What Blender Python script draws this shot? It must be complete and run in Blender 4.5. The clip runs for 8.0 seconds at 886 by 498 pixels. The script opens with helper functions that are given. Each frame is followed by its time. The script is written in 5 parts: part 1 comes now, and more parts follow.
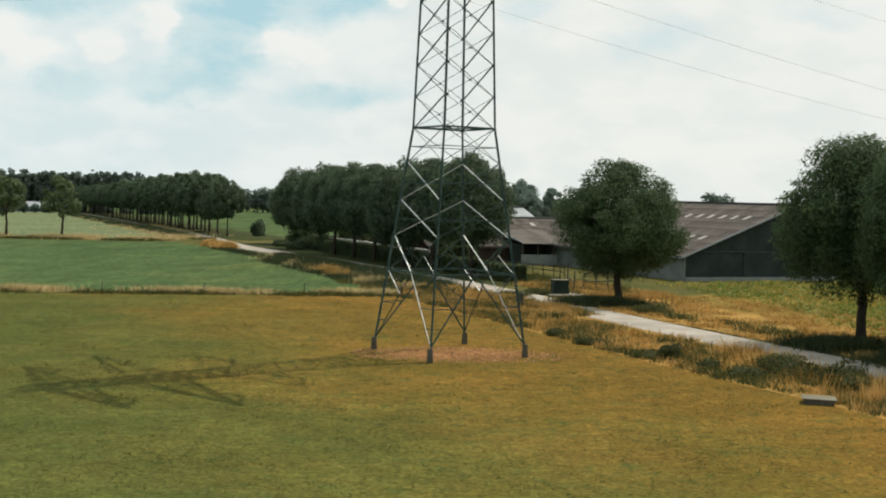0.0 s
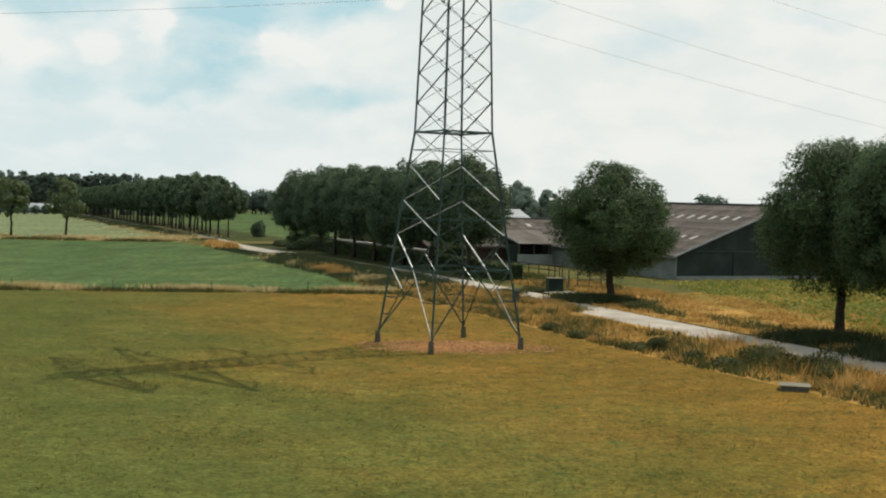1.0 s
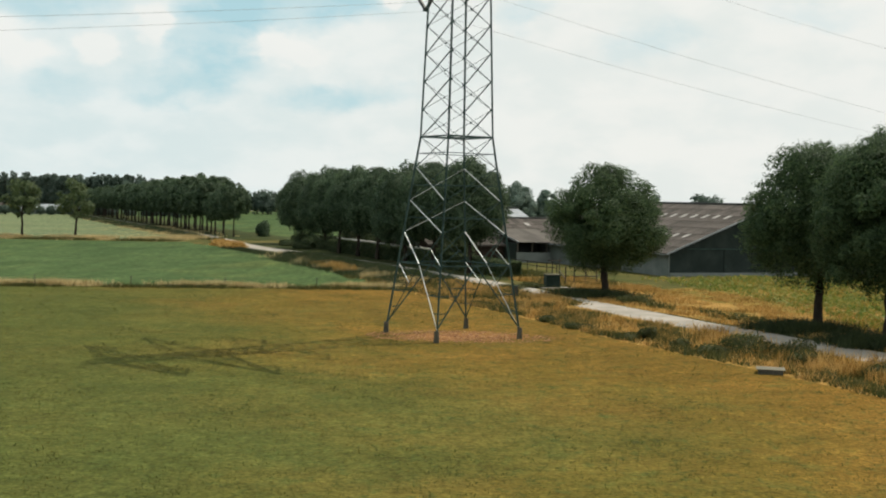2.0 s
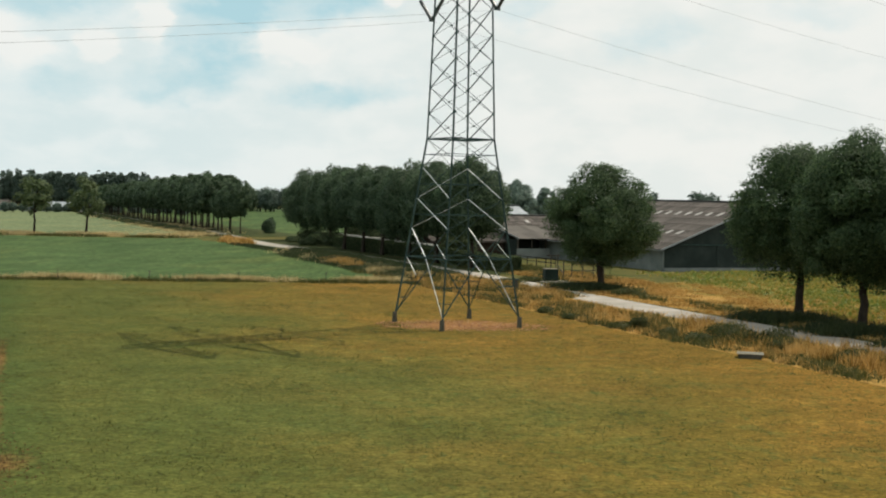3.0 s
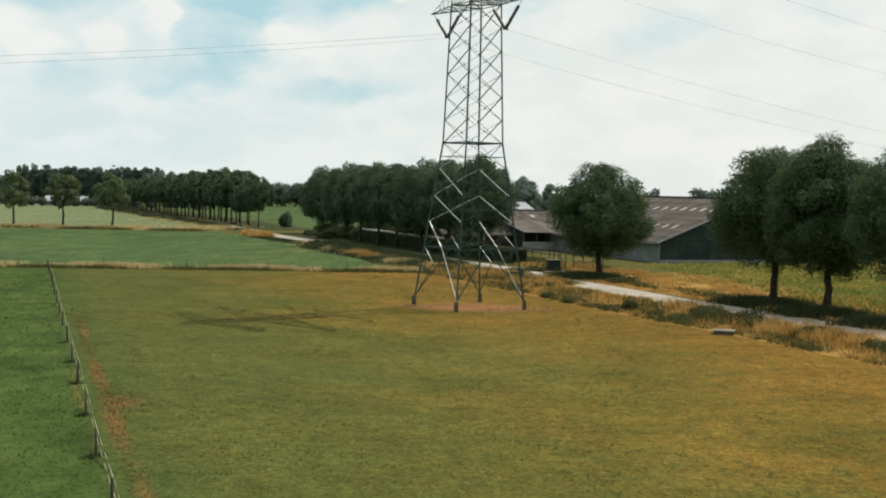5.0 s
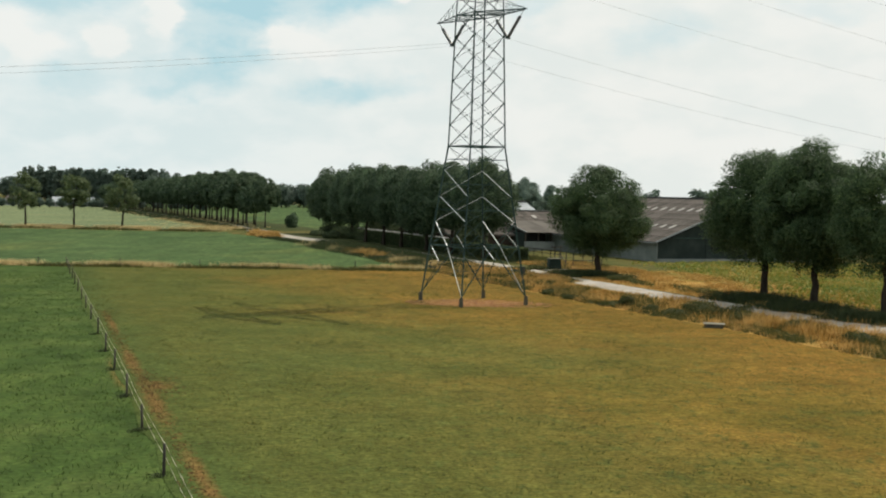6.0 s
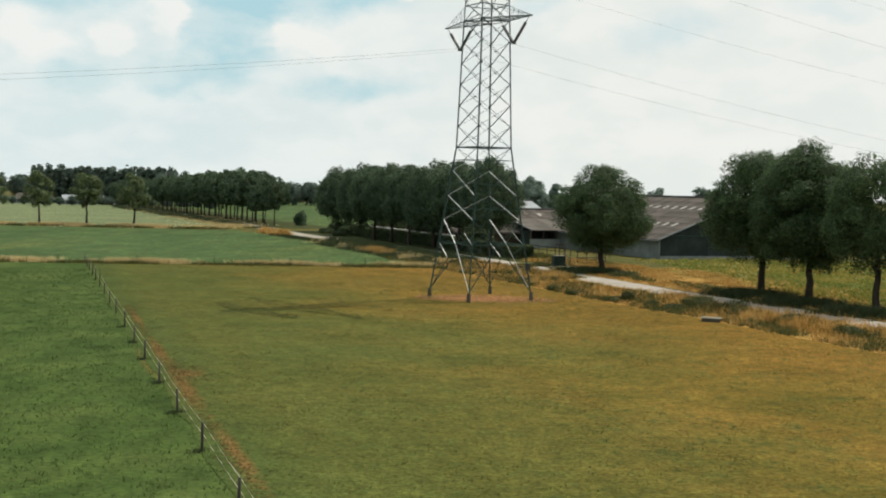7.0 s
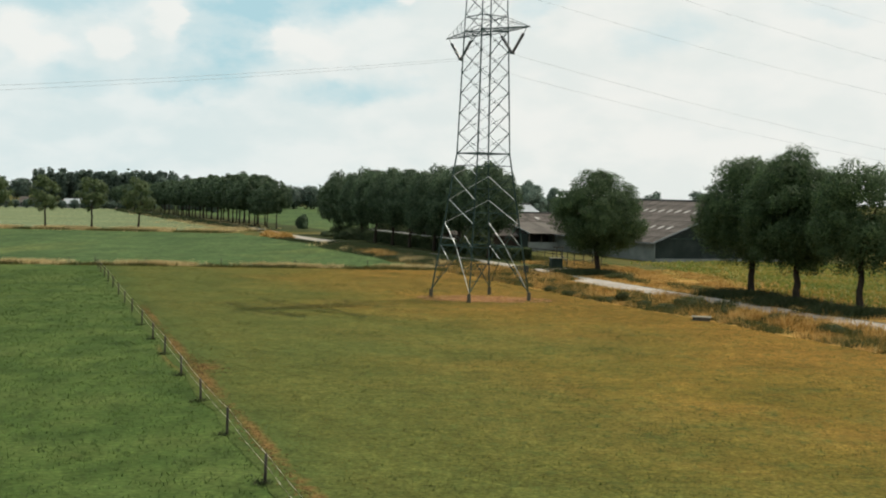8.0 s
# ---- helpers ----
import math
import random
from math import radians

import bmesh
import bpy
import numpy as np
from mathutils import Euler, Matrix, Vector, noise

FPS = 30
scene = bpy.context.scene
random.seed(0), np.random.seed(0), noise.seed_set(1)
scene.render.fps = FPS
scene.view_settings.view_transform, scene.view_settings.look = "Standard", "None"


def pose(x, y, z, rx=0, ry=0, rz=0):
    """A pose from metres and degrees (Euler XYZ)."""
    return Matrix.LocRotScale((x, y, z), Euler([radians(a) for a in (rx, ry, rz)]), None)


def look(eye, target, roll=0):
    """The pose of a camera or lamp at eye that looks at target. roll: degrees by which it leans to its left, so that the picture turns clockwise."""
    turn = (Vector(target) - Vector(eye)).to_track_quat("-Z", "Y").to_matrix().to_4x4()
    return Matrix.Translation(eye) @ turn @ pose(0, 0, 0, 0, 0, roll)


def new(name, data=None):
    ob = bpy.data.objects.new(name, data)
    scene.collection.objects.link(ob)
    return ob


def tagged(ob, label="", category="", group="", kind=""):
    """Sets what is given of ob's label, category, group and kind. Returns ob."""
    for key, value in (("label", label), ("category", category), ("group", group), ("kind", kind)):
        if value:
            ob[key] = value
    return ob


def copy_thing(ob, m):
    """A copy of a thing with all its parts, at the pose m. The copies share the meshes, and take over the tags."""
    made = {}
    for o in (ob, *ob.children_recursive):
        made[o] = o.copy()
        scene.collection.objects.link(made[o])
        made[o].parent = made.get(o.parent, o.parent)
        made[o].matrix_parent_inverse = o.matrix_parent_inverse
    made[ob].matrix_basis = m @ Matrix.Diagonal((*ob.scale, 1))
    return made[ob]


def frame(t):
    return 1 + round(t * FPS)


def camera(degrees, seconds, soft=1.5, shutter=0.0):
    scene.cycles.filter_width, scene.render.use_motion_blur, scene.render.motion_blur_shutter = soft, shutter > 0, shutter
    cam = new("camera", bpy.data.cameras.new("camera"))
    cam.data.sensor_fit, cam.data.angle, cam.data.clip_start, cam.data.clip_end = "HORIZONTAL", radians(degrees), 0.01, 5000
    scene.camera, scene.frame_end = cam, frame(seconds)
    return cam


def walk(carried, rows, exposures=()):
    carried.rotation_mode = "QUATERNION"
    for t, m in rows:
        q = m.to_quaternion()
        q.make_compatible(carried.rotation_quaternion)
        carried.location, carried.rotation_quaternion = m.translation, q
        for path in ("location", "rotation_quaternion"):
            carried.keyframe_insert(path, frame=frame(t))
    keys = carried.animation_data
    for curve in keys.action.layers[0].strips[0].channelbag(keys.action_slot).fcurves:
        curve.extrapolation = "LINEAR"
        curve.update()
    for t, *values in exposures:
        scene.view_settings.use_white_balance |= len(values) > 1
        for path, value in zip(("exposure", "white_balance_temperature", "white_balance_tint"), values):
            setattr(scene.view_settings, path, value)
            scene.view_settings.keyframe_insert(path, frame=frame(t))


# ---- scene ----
cam = camera(40.3, 8.0, soft=2.0)
PATH = [
    (0, (0.021, 0.344, 10.185), (0.019, 2.342, 10.099), 1.4),
    (0.5, (-0.051, -1.412, 10.192), (-0.05, 0.586, 10.107), 1.4),
    (1, (-0.226, -4.061, 10.104), (-0.222, -2.062, 10.021), 1.4),
    (1.5, (-0.42, -7.069, 10.075), (-0.414, -5.071, 9.993), 1.3),
    (3, (-0.971, -16.478, 10.136), (-0.966, -14.48, 10.049), 1.3),
    (3.5, (-1.182, -19.778, 10.132), (-1.179, -17.78, 10.042), 1.4),
    (4, (-1.403, -23.25, 10.248), (-1.403, -21.253, 10.154), 1.3),
    (4.5, (-1.547, -26.209, 10.3), (-1.551, -24.211, 10.204), 1.4),
    (6, (-1.939, -34.339, 10.325), (-1.948, -32.342, 10.231), 1.4),
    (6.5, (-2.127, -36.838, 10.382), (-2.141, -34.841, 10.285), 1.4),
    (7, (-2.184, -38.666, 10.481), (-2.202, -36.669, 10.383), 1.4),
    (7.5, (-2.265, -40.591, 10.513), (-2.283, -38.593, 10.417), 1.4),
    (8, (-2.383, -43.147, 10.551), (-2.399, -41.149, 10.459), 1.4),
]
walk(cam, [(t, look(eye, target, roll)) for t, eye, target, roll in PATH])

# light: high sun from the far right, bright summer sky with thin broken cloud
SUN_EL, SUN_AZ = 60.4, 40.4          # elevation, and direction from +x towards +y
world = bpy.data.worlds.new("summer_sky")
scene.world = world
world.use_nodes = True
wn, wl = world.node_tree.nodes, world.node_tree.links
sky = wn.new("ShaderNodeTexSky")
sky.sky_type, sky.sun_disc = "NISHITA", False
sky.sun_elevation, sky.sun_rotation = radians(SUN_EL), radians(90 - SUN_AZ)
sky.air_density, sky.dust_density, sky.ozone_density = 1.0, 0.6, 3.0
coords = wn.new("ShaderNodeTexCoord")
split = wn.new("ShaderNodeSeparateXYZ")
wl.new(coords.outputs["Generated"], split.inputs["Vector"])


def sky_span(source, a, b, low, high):
    """A smooth passage from low to high between a and b."""
    node = wn.new("ShaderNodeMapRange")
    node.interpolation_type = "SMOOTHSTEP"
    node.inputs["From Min"].default_value, node.inputs["From Max"].default_value = a, b
    node.inputs["To Min"].default_value, node.inputs["To Max"].default_value = low, high
    wl.new(source, node.inputs["Value"])
    return node.outputs["Result"]


def sky_math(kind, a, b, clamp=False):
    node = wn.new("ShaderNodeMath")
    node.operation, node.use_clamp = kind, clamp
    for k, v in ((0, a), (1, b)):
        if isinstance(v, (int, float)):
            node.inputs[k].default_value = v
        else:
            wl.new(v, node.inputs[k])
    return node.outputs[0]


def sky_noise(scale, detail, rough, squash=2.0, source=None):
    mapping, tex = wn.new("ShaderNodeMapping"), wn.new("ShaderNodeTexNoise")
    mapping.inputs["Scale"].default_value = (1.0, 1.0, squash)
    mapping.inputs["Location"].default_value = (1.7, 0.6, 2.2)
    wl.new(source or coords.outputs["Generated"], mapping.inputs["Vector"])
    tex.inputs["Scale"].default_value, tex.inputs["Detail"].default_value, tex.inputs["Roughness"].default_value = scale, detail, rough
    wl.new(mapping.outputs["Vector"], tex.inputs["Vector"])
    return tex


def sky_mix(fac, a, b):
    node = wn.new("ShaderNodeMixRGB")
    for k, v in (("Fac", fac), ("Color1", a), ("Color2", b)):
        if isinstance(v, tuple):
            node.inputs[k].default_value = (*v, 1)
        else:
            wl.new(v, node.inputs[k])
    return node.outputs["Color"]


# the cloud edges are torn by noise: the places below are moved about by it
torn, shift, moved = sky_noise(13.0, 6, 0.55, 1.6), wn.new("ShaderNodeVectorMath"), wn.new("ShaderNodeVectorMath")
shift.operation = "MULTIPLY_ADD"
shift.inputs[1].default_value, shift.inputs[2].default_value = (0.11, 0.0, 0.06), (-0.055, 0.0, -0.03)
wl.new(torn.outputs["Color"], shift.inputs[0])
moved.operation = "ADD"
wl.new(coords.outputs["Generated"], moved.inputs[0])
wl.new(shift.outputs["Vector"], moved.inputs[1])


def sky_place(across, up, wide, tall, amount, outer=1.15, inner=0.25):
    """An oval opening or puff in the cloud at a direction of the sky."""
    mapping, far = wn.new("ShaderNodeMapping"), wn.new("ShaderNodeVectorMath")
    mapping.vector_type, far.operation = "TEXTURE", "LENGTH"
    mapping.inputs["Location"].default_value, mapping.inputs["Scale"].default_value = (across, 0, up), (wide, 80.0, tall)
    wl.new(moved.outputs["Vector"], mapping.inputs["Vector"])
    wl.new(mapping.outputs["Vector"], far.inputs[0])
    return sky_span(far.outputs["Value"], outer, inner, 0.0, amount)


GAPS = ((-0.172, 0.125, 0.052, 0.046, 0.8), (-0.115, 0.158, 0.085, 0.024, 0.85), (-0.080, 0.083, 0.058, 0.014, 0.60), (-0.31, 0.150, 0.060, 0.022, 0.62),
        (-0.225, 0.081, 0.036, 0.017, 0.55), (-0.30, 0.078, 0.05, 0.013, 0.35), (-0.19, 0.088, 0.035, 0.02, 0.45), (0.165, 0.130, 0.040, 0.022, 0.35), (0.07, 0.155, 0.035, 0.014, 0.40), (0.30, 0.15, 0.06, 0.012, 0.2))
PUFFS = ((-0.120, 0.118, 0.055, 0.017, -0.85), (-0.335, 0.112, 0.030, 0.032, -0.5), (-0.275, 0.113, 0.026, 0.022, -0.45), (-0.225, 0.130, 0.022, 0.026, -0.45), (-0.045, 0.163, 0.02, 0.009, -0.4))
opening = 0.04
for spot_of_sky in GAPS + PUFFS:
    opening = sky_math("ADD", opening, sky_place(*spot_of_sky))
wisps = sky_span(sky_noise(22.0, 8, 0.6).outputs["Fac"], 0.35, 0.65, 0.7, 1.2)
opening = sky_math("MULTIPLY", opening, wisps, True)
# higher up and all round, out of view: broken bright cloud for fill light
high = sky_math("MULTIPLY", sky_span(sky_noise(4.0, 8, 0.56, 1.3).outputs["Fac"], 0.36, 0.52, 0.75, 0.0), sky_span(split.outputs["Z"], 0.17, 0.40, 0.0, 1.0))
opening = sky_math("MAXIMUM", opening, high)
blue = sky_mix(sky_span(split.outputs["Z"], 0.18, 0.6, 0.92, 0.4), sky.outputs["Color"], (4.5, 6.85, 7.4))
side = sky_span(split.outputs["X"], -0.32, 0.16, 0.0, 1.0)
billow = sky_span(sky_noise(16.0, 6, 0.5).outputs["Fac"], 0.35, 0.65, 0.0, 1.0)
grey_cloud = sky_mix(side, (6.9, 7.95, 7.95), (8.0, 8.35, 8.0))
white_cloud = sky_mix(side, (8.0, 8.6, 8.45), (8.8, 8.85, 8.4))
cloud = sky_mix(billow, grey_cloud, white_cloud)
heads = 0.0
for across, up, wide, tall, amount in PUFFS:
    heads = sky_math("ADD", heads, sky_place(across, up, wide * 0.95, tall * 0.95, 0.75, 1.0, 0.55), True)
cloud = sky_mix(heads, cloud, (8.9, 8.95, 8.55))
# unseen sky overhead is brightened up to 1.3 times as added fill
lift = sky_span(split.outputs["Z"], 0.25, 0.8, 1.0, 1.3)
back = wn.new("ShaderNodeBackground")
wl.new(sky_mix(opening, cloud, blue), back.inputs["Color"])
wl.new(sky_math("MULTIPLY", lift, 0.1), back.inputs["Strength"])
wl.new(back.outputs["Background"], wn["World Output"].inputs["Surface"])

sun = new("sun", bpy.data.lights.new("sun", "SUN"))
sun.data.energy, sun.data.angle, sun.data.color = 3.75, radians(0.4), (1.0, 0.92, 0.78)
to_sun = Vector((math.cos(radians(SUN_EL)) * math.cos(radians(SUN_AZ)), math.cos(radians(SUN_EL)) * math.sin(radians(SUN_AZ)), math.sin(radians(SUN_EL))))
sun.matrix_world = Matrix.Translation((40, 40, 90)) @ to_sun.to_track_quat("Z", "Y").to_matrix().to_4x4()

# ---- materials ----


def material(name, colors, scale=1.0, fine=12.0, rough=0.8, metal=0.0, bump=0.3, bump_size=0.02, stretch=(1, 1, 1), world_space=False, vary=0.0, island=False, fine_mix=0.35, spots=(0.35, 0.65), gloss=0.5):
    """Two scales of noise over a ramp of colours, with relief."""
    m = bpy.data.materials.new(name)
    m.use_nodes = True
    n, l = m.node_tree.nodes, m.node_tree.links
    bsdf = n["Principled BSDF"]
    bsdf.inputs["Roughness"].default_value, bsdf.inputs["Metallic"].default_value = rough, metal
    bsdf.inputs["Specular IOR Level"].default_value = gloss if not world_space or metal else 0.03
    if world_space:
        where = n.new("ShaderNodeNewGeometry").outputs["Position"]
    else:
        where = n.new("ShaderNodeTexCoord").outputs["Object"]
    mapping = n.new("ShaderNodeMapping")
    mapping.inputs["Scale"].default_value = stretch
    l.new(where, mapping.inputs["Vector"])
    big, small = n.new("ShaderNodeTexNoise"), n.new("ShaderNodeTexNoise")
    for node, s, detail in ((big, scale, 5), (small, fine, 4)):
        node.inputs["Scale"].default_value, node.inputs["Detail"].default_value = s, detail
        l.new(mapping.outputs["Vector"], node.inputs["Vector"])
    both = n.new("ShaderNodeMix")
    both.inputs["Factor"].default_value = fine_mix
    l.new(big.outputs["Fac"], both.inputs["A"])
    l.new(small.outputs["Fac"], both.inputs["B"])
    fac = both.outputs["Result"]
    if vary:
        add = n.new("ShaderNodeMath")
        add.operation = "MULTIPLY_ADD"
        source = n.new("ShaderNodeNewGeometry").outputs["Random Per Island"] if island else n.new("ShaderNodeObjectInfo").outputs["Random"]
        l.new(source, add.inputs[0])
        add.inputs[1].default_value = vary
        shift = n.new("ShaderNodeMath")
        shift.operation = "SUBTRACT"
        l.new(fac, add.inputs[2])
        l.new(add.outputs[0], shift.inputs[0])
        shift.inputs[1].default_value = vary / 2
        fac = shift.outputs[0]
    ramp = n.new("ShaderNodeValToRGB")
    e = ramp.color_ramp.elements
    while len(e) < len(colors):
        e.new(0.5)
    for i, c in enumerate(colors):
        e[i].position = spots[0] + (spots[1] - spots[0]) * i / max(1, len(colors) - 1)
        e[i].color = (*c, 1)
    l.new(fac, ramp.inputs["Fac"])
    l.new(ramp.outputs["Color"], bsdf.inputs["Base Color"])
    if bump:
        b = n.new("ShaderNodeBump")
        b.inputs["Strength"].default_value, b.inputs["Distance"].default_value = bump, bump_size
        l.new(small.outputs["Fac"], b.inputs["Height"])
        l.new(b.outputs["Normal"], bsdf.inputs["Normal"])
    return m


def leafy(name, colors, scale=0.5, glow=0.52, vary=0.6, shine=0.2):
    """Leaves: light passes through them in part."""
    m = material(name, colors, scale, 6.0, 0.6, bump=0, vary=vary, island=True)
    n, l = m.node_tree.nodes, m.node_tree.links
    thin, mix = n.new("ShaderNodeBsdfTranslucent"), n.new("ShaderNodeMixShader")
    mix.inputs["Fac"].default_value = glow
    ramp = next(x for x in n if x.type == "VALTORGB")
    l.new(ramp.outputs["Color"], thin.inputs["Color"])
    l.new(n["Principled BSDF"].outputs["BSDF"], mix.inputs[1])
    l.new(thin.outputs["BSDF"], mix.inputs[2])
    l.new(mix.outputs["Shader"], n["Material Output"].inputs["Surface"])
    n["Principled BSDF"].inputs["Specular IOR Level"].default_value = shine
    return m


def drift(m, color, axis, start, stop, amount=1.0, wobble=18.0):
    """Lets a ground's colour pass into another along an axis of the plan, with a ragged edge (dry or greener soil)."""
    n, l = m.node_tree.nodes, m.node_tree.links
    bsdf = n["Principled BSDF"]
    old = bsdf.inputs["Base Color"].links[0].from_socket
    geo, dot = n.new("ShaderNodeNewGeometry"), n.new("ShaderNodeVectorMath")
    dot.operation = "DOT_PRODUCT"
    dot.inputs[1].default_value = (axis[0], axis[1], 0)
    l.new(geo.outputs["Position"], dot.inputs[0])
    tex = n.new("ShaderNodeTexNoise")
    tex.inputs["Scale"].default_value, tex.inputs["Detail"].default_value = 0.07, 8
    l.new(geo.outputs["Position"], tex.inputs["Vector"])
    add = n.new("ShaderNodeMath")
    add.operation = "MULTIPLY_ADD"
    l.new(tex.outputs["Fac"], add.inputs[0])
    add.inputs[1].default_value = wobble
    l.new(dot.outputs["Value"], add.inputs[2])
    span = n.new("ShaderNodeMapRange")
    span.interpolation_type = "SMOOTHSTEP"
    span.inputs["From Min"].default_value, span.inputs["From Max"].default_value = start + wobble / 2, stop + wobble / 2
    span.inputs["To Max"].default_value = amount
    l.new(add.outputs[0], span.inputs["Value"])
    mix = n.new("ShaderNodeMixRGB")
    l.new(span.outputs["Result"], mix.inputs["Fac"])
    l.new(old, mix.inputs["Color1"])
    tint = n.new("ShaderNodeMixRGB")
    tint.blend_type, tint.inputs["Fac"].default_value = "MULTIPLY", 0.35
    tint.inputs["Color1"].default_value = (*color, 1)
    grain = n.new("ShaderNodeTexNoise")
    grain.inputs["Scale"].default_value, grain.inputs["Detail"].default_value = 1.7, 6
    l.new(geo.outputs["Position"], grain.inputs["Vector"])
    l.new(grain.outputs["Fac"], tint.inputs["Color2"])
    l.new(tint.outputs["Color"], mix.inputs["Color2"])
    l.new(mix.outputs["Color"], bsdf.inputs["Base Color"])
    return m


def spot(m, color, place, size, turn, edge=0.35, ragged=0.5, amount=0.9, tex_scale=0.6):
    """A worn patch with a ragged outline in a ground material: an ellipse at place, half sizes, turned by degrees."""
    n, l = m.node_tree.nodes, m.node_tree.links
    bsdf = n["Principled BSDF"]
    old = bsdf.inputs["Base Color"].links[0].from_socket
    geo, mapping = n.new("ShaderNodeNewGeometry"), n.new("ShaderNodeMapping")
    mapping.vector_type = "TEXTURE"
    mapping.inputs["Location"].default_value = (place[0], place[1], 0)
    mapping.inputs["Rotation"].default_value = (0, 0, radians(turn))
    mapping.inputs["Scale"].default_value = (size[0], size[1], 50)
    l.new(geo.outputs["Position"], mapping.inputs["Vector"])
    far = n.new("ShaderNodeVectorMath")
    far.operation = "LENGTH"
    l.new(mapping.outputs["Vector"], far.inputs[0])
    tex = n.new("ShaderNodeTexNoise")
    tex.inputs["Scale"].default_value, tex.inputs["Detail"].default_value = tex_scale, 6
    l.new(geo.outputs["Position"], tex.inputs["Vector"])
    add = n.new("ShaderNodeMath")
    add.operation = "MULTIPLY_ADD"
    l.new(tex.outputs["Fac"], add.inputs[0])
    add.inputs[1].default_value = ragged * 2
    l.new(far.outputs["Value"], add.inputs[2])
    span = n.new("ShaderNodeMapRange")
    span.interpolation_type = "SMOOTHSTEP"
    span.inputs["From Min"].default_value, span.inputs["From Max"].default_value = 1 + ragged, 1 + ragged - edge
    span.inputs["To Max"].default_value = amount
    l.new(add.outputs[0], span.inputs["Value"])
    mix = n.new("ShaderNodeMixRGB")
    l.new(span.outputs["Result"], mix.inputs["Fac"])
    l.new(old, mix.inputs["Color1"])
    mix.inputs["Color2"].default_value = (*color, 1)
    l.new(mix.outputs["Color"], bsdf.inputs["Base Color"])
    return m


def blend(m, color, scale, low, high, amount, stretch=(1, 1, 1)):
    """Ragged patches of another growth in a ground material."""
    n, l = m.node_tree.nodes, m.node_tree.links
    bsdf = n["Principled BSDF"]
    old = bsdf.inputs["Base Color"].links[0].from_socket
    geo, mapping, tex = n.new("ShaderNodeNewGeometry"), n.new("ShaderNodeMapping"), n.new("ShaderNodeTexNoise")
    mapping.inputs["Scale"].default_value = stretch
    mapping.inputs["Location"].default_value = (7.3 * scale, 3.1, 0)
    tex.inputs["Scale"].default_value, tex.inputs["Detail"].default_value, tex.inputs["Roughness"].default_value = scale, 7, 0.62
    span, mix = n.new("ShaderNodeMapRange"), n.new("ShaderNodeMixRGB")
    span.interpolation_type = "SMOOTHSTEP"
    span.inputs["From Min"].default_value, span.inputs["From Max"].default_value = low, high
    span.inputs["To Max"].default_value = amount
    mix.inputs["Color2"].default_value = (*color, 1)
    l.new(geo.outputs["Position"], mapping.inputs["Vector"])
    l.new(mapping.outputs["Vector"], tex.inputs["Vector"])
    l.new(tex.outputs["Fac"], span.inputs["Value"])
    l.new(span.outputs["Result"], mix.inputs["Fac"])
    l.new(old, mix.inputs["Color1"])
    l.new(mix.outputs["Color"], bsdf.inputs["Base Color"])
    return m


def mottle(m, scale, low, high, detail=6, stretch=(1, 1, 1)):
    """Uneven growth: the ground's colour varies from low to high times itself."""
    n, l = m.node_tree.nodes, m.node_tree.links
    bsdf = n["Principled BSDF"]
    old = bsdf.inputs["Base Color"].links[0].from_socket
    geo, tex, span, mix = n.new("ShaderNodeNewGeometry"), n.new("ShaderNodeTexNoise"), n.new("ShaderNodeMapRange"), n.new("ShaderNodeMixRGB")
    mapping = n.new("ShaderNodeMapping")
    mapping.inputs["Scale"].default_value = stretch
    l.new(geo.outputs["Position"], mapping.inputs["Vector"])
    tex.inputs["Scale"].default_value, tex.inputs["Detail"].default_value, tex.inputs["Roughness"].default_value = scale, detail, 0.65
    l.new(mapping.outputs["Vector"], tex.inputs["Vector"])
    span.inputs["From Min"].default_value, span.inputs["From Max"].default_value = 0.30, 0.70
    span.inputs["To Min"].default_value, span.inputs["To Max"].default_value = low, high
    l.new(tex.outputs["Fac"], span.inputs["Value"])
    mix.blend_type, mix.inputs["Fac"].default_value = "MULTIPLY", 1.0
    l.new(old, mix.inputs["Color1"])
    l.new(span.outputs["Result"], mix.inputs["Color2"])
    l.new(mix.outputs["Color"], bsdf.inputs["Base Color"])
    return m


PYLON = Vector((0.45, 78.75, 0))

M_PADDOCK = material("paddock_grass", [(0.094, 0.075, 0.014), (0.115, 0.088, 0.016), (0.136, 0.097, 0.018), (0.164, 0.111, 0.023)], 0.16, 2.6, 0.95, bump=0.8, bump_size=0.06, world_space=True, fine_mix=0.55)
drift(M_PADDOCK, (0.20, 0.112, 0.022), (0.915, 0.403), 18, 42, 0.7, 22)
blend(M_PADDOCK, (0.21, 0.113, 0.023), 0.055, 0.42, 0.64, 0.68)
blend(M_PADDOCK, (0.19, 0.112, 0.024), 0.22, 0.52, 0.72, 0.45)
blend(M_PADDOCK, (0.058, 0.080, 0.021), 0.35, 0.52, 0.72, 0.55)
blend(M_PADDOCK, (0.050, 0.068, 0.018), 1.4, 0.52, 0.68, 0.62, (1, 0.6, 1))
drift(M_PADDOCK, (0.080, 0.102, 0.026), (-0.95, -0.3), -24, 4, 0.82, 30)
drift(M_PADDOCK, (0.058, 0.092, 0.025), (-0.944, -0.330), 3.5, 9.5, 0.8, 8)
spot(M_PADDOCK, (0.070, 0.092, 0.025), (-2.0, 44.0), (27.0, 22.0), 0, 1.1, 0.5, 0.42, 0.09)
spot(M_PADDOCK, (0.25, 0.118, 0.046), (1.0, 78.2), (8.2, 4.6), 10, 0.8, 0.8, 0.9, 0.9)
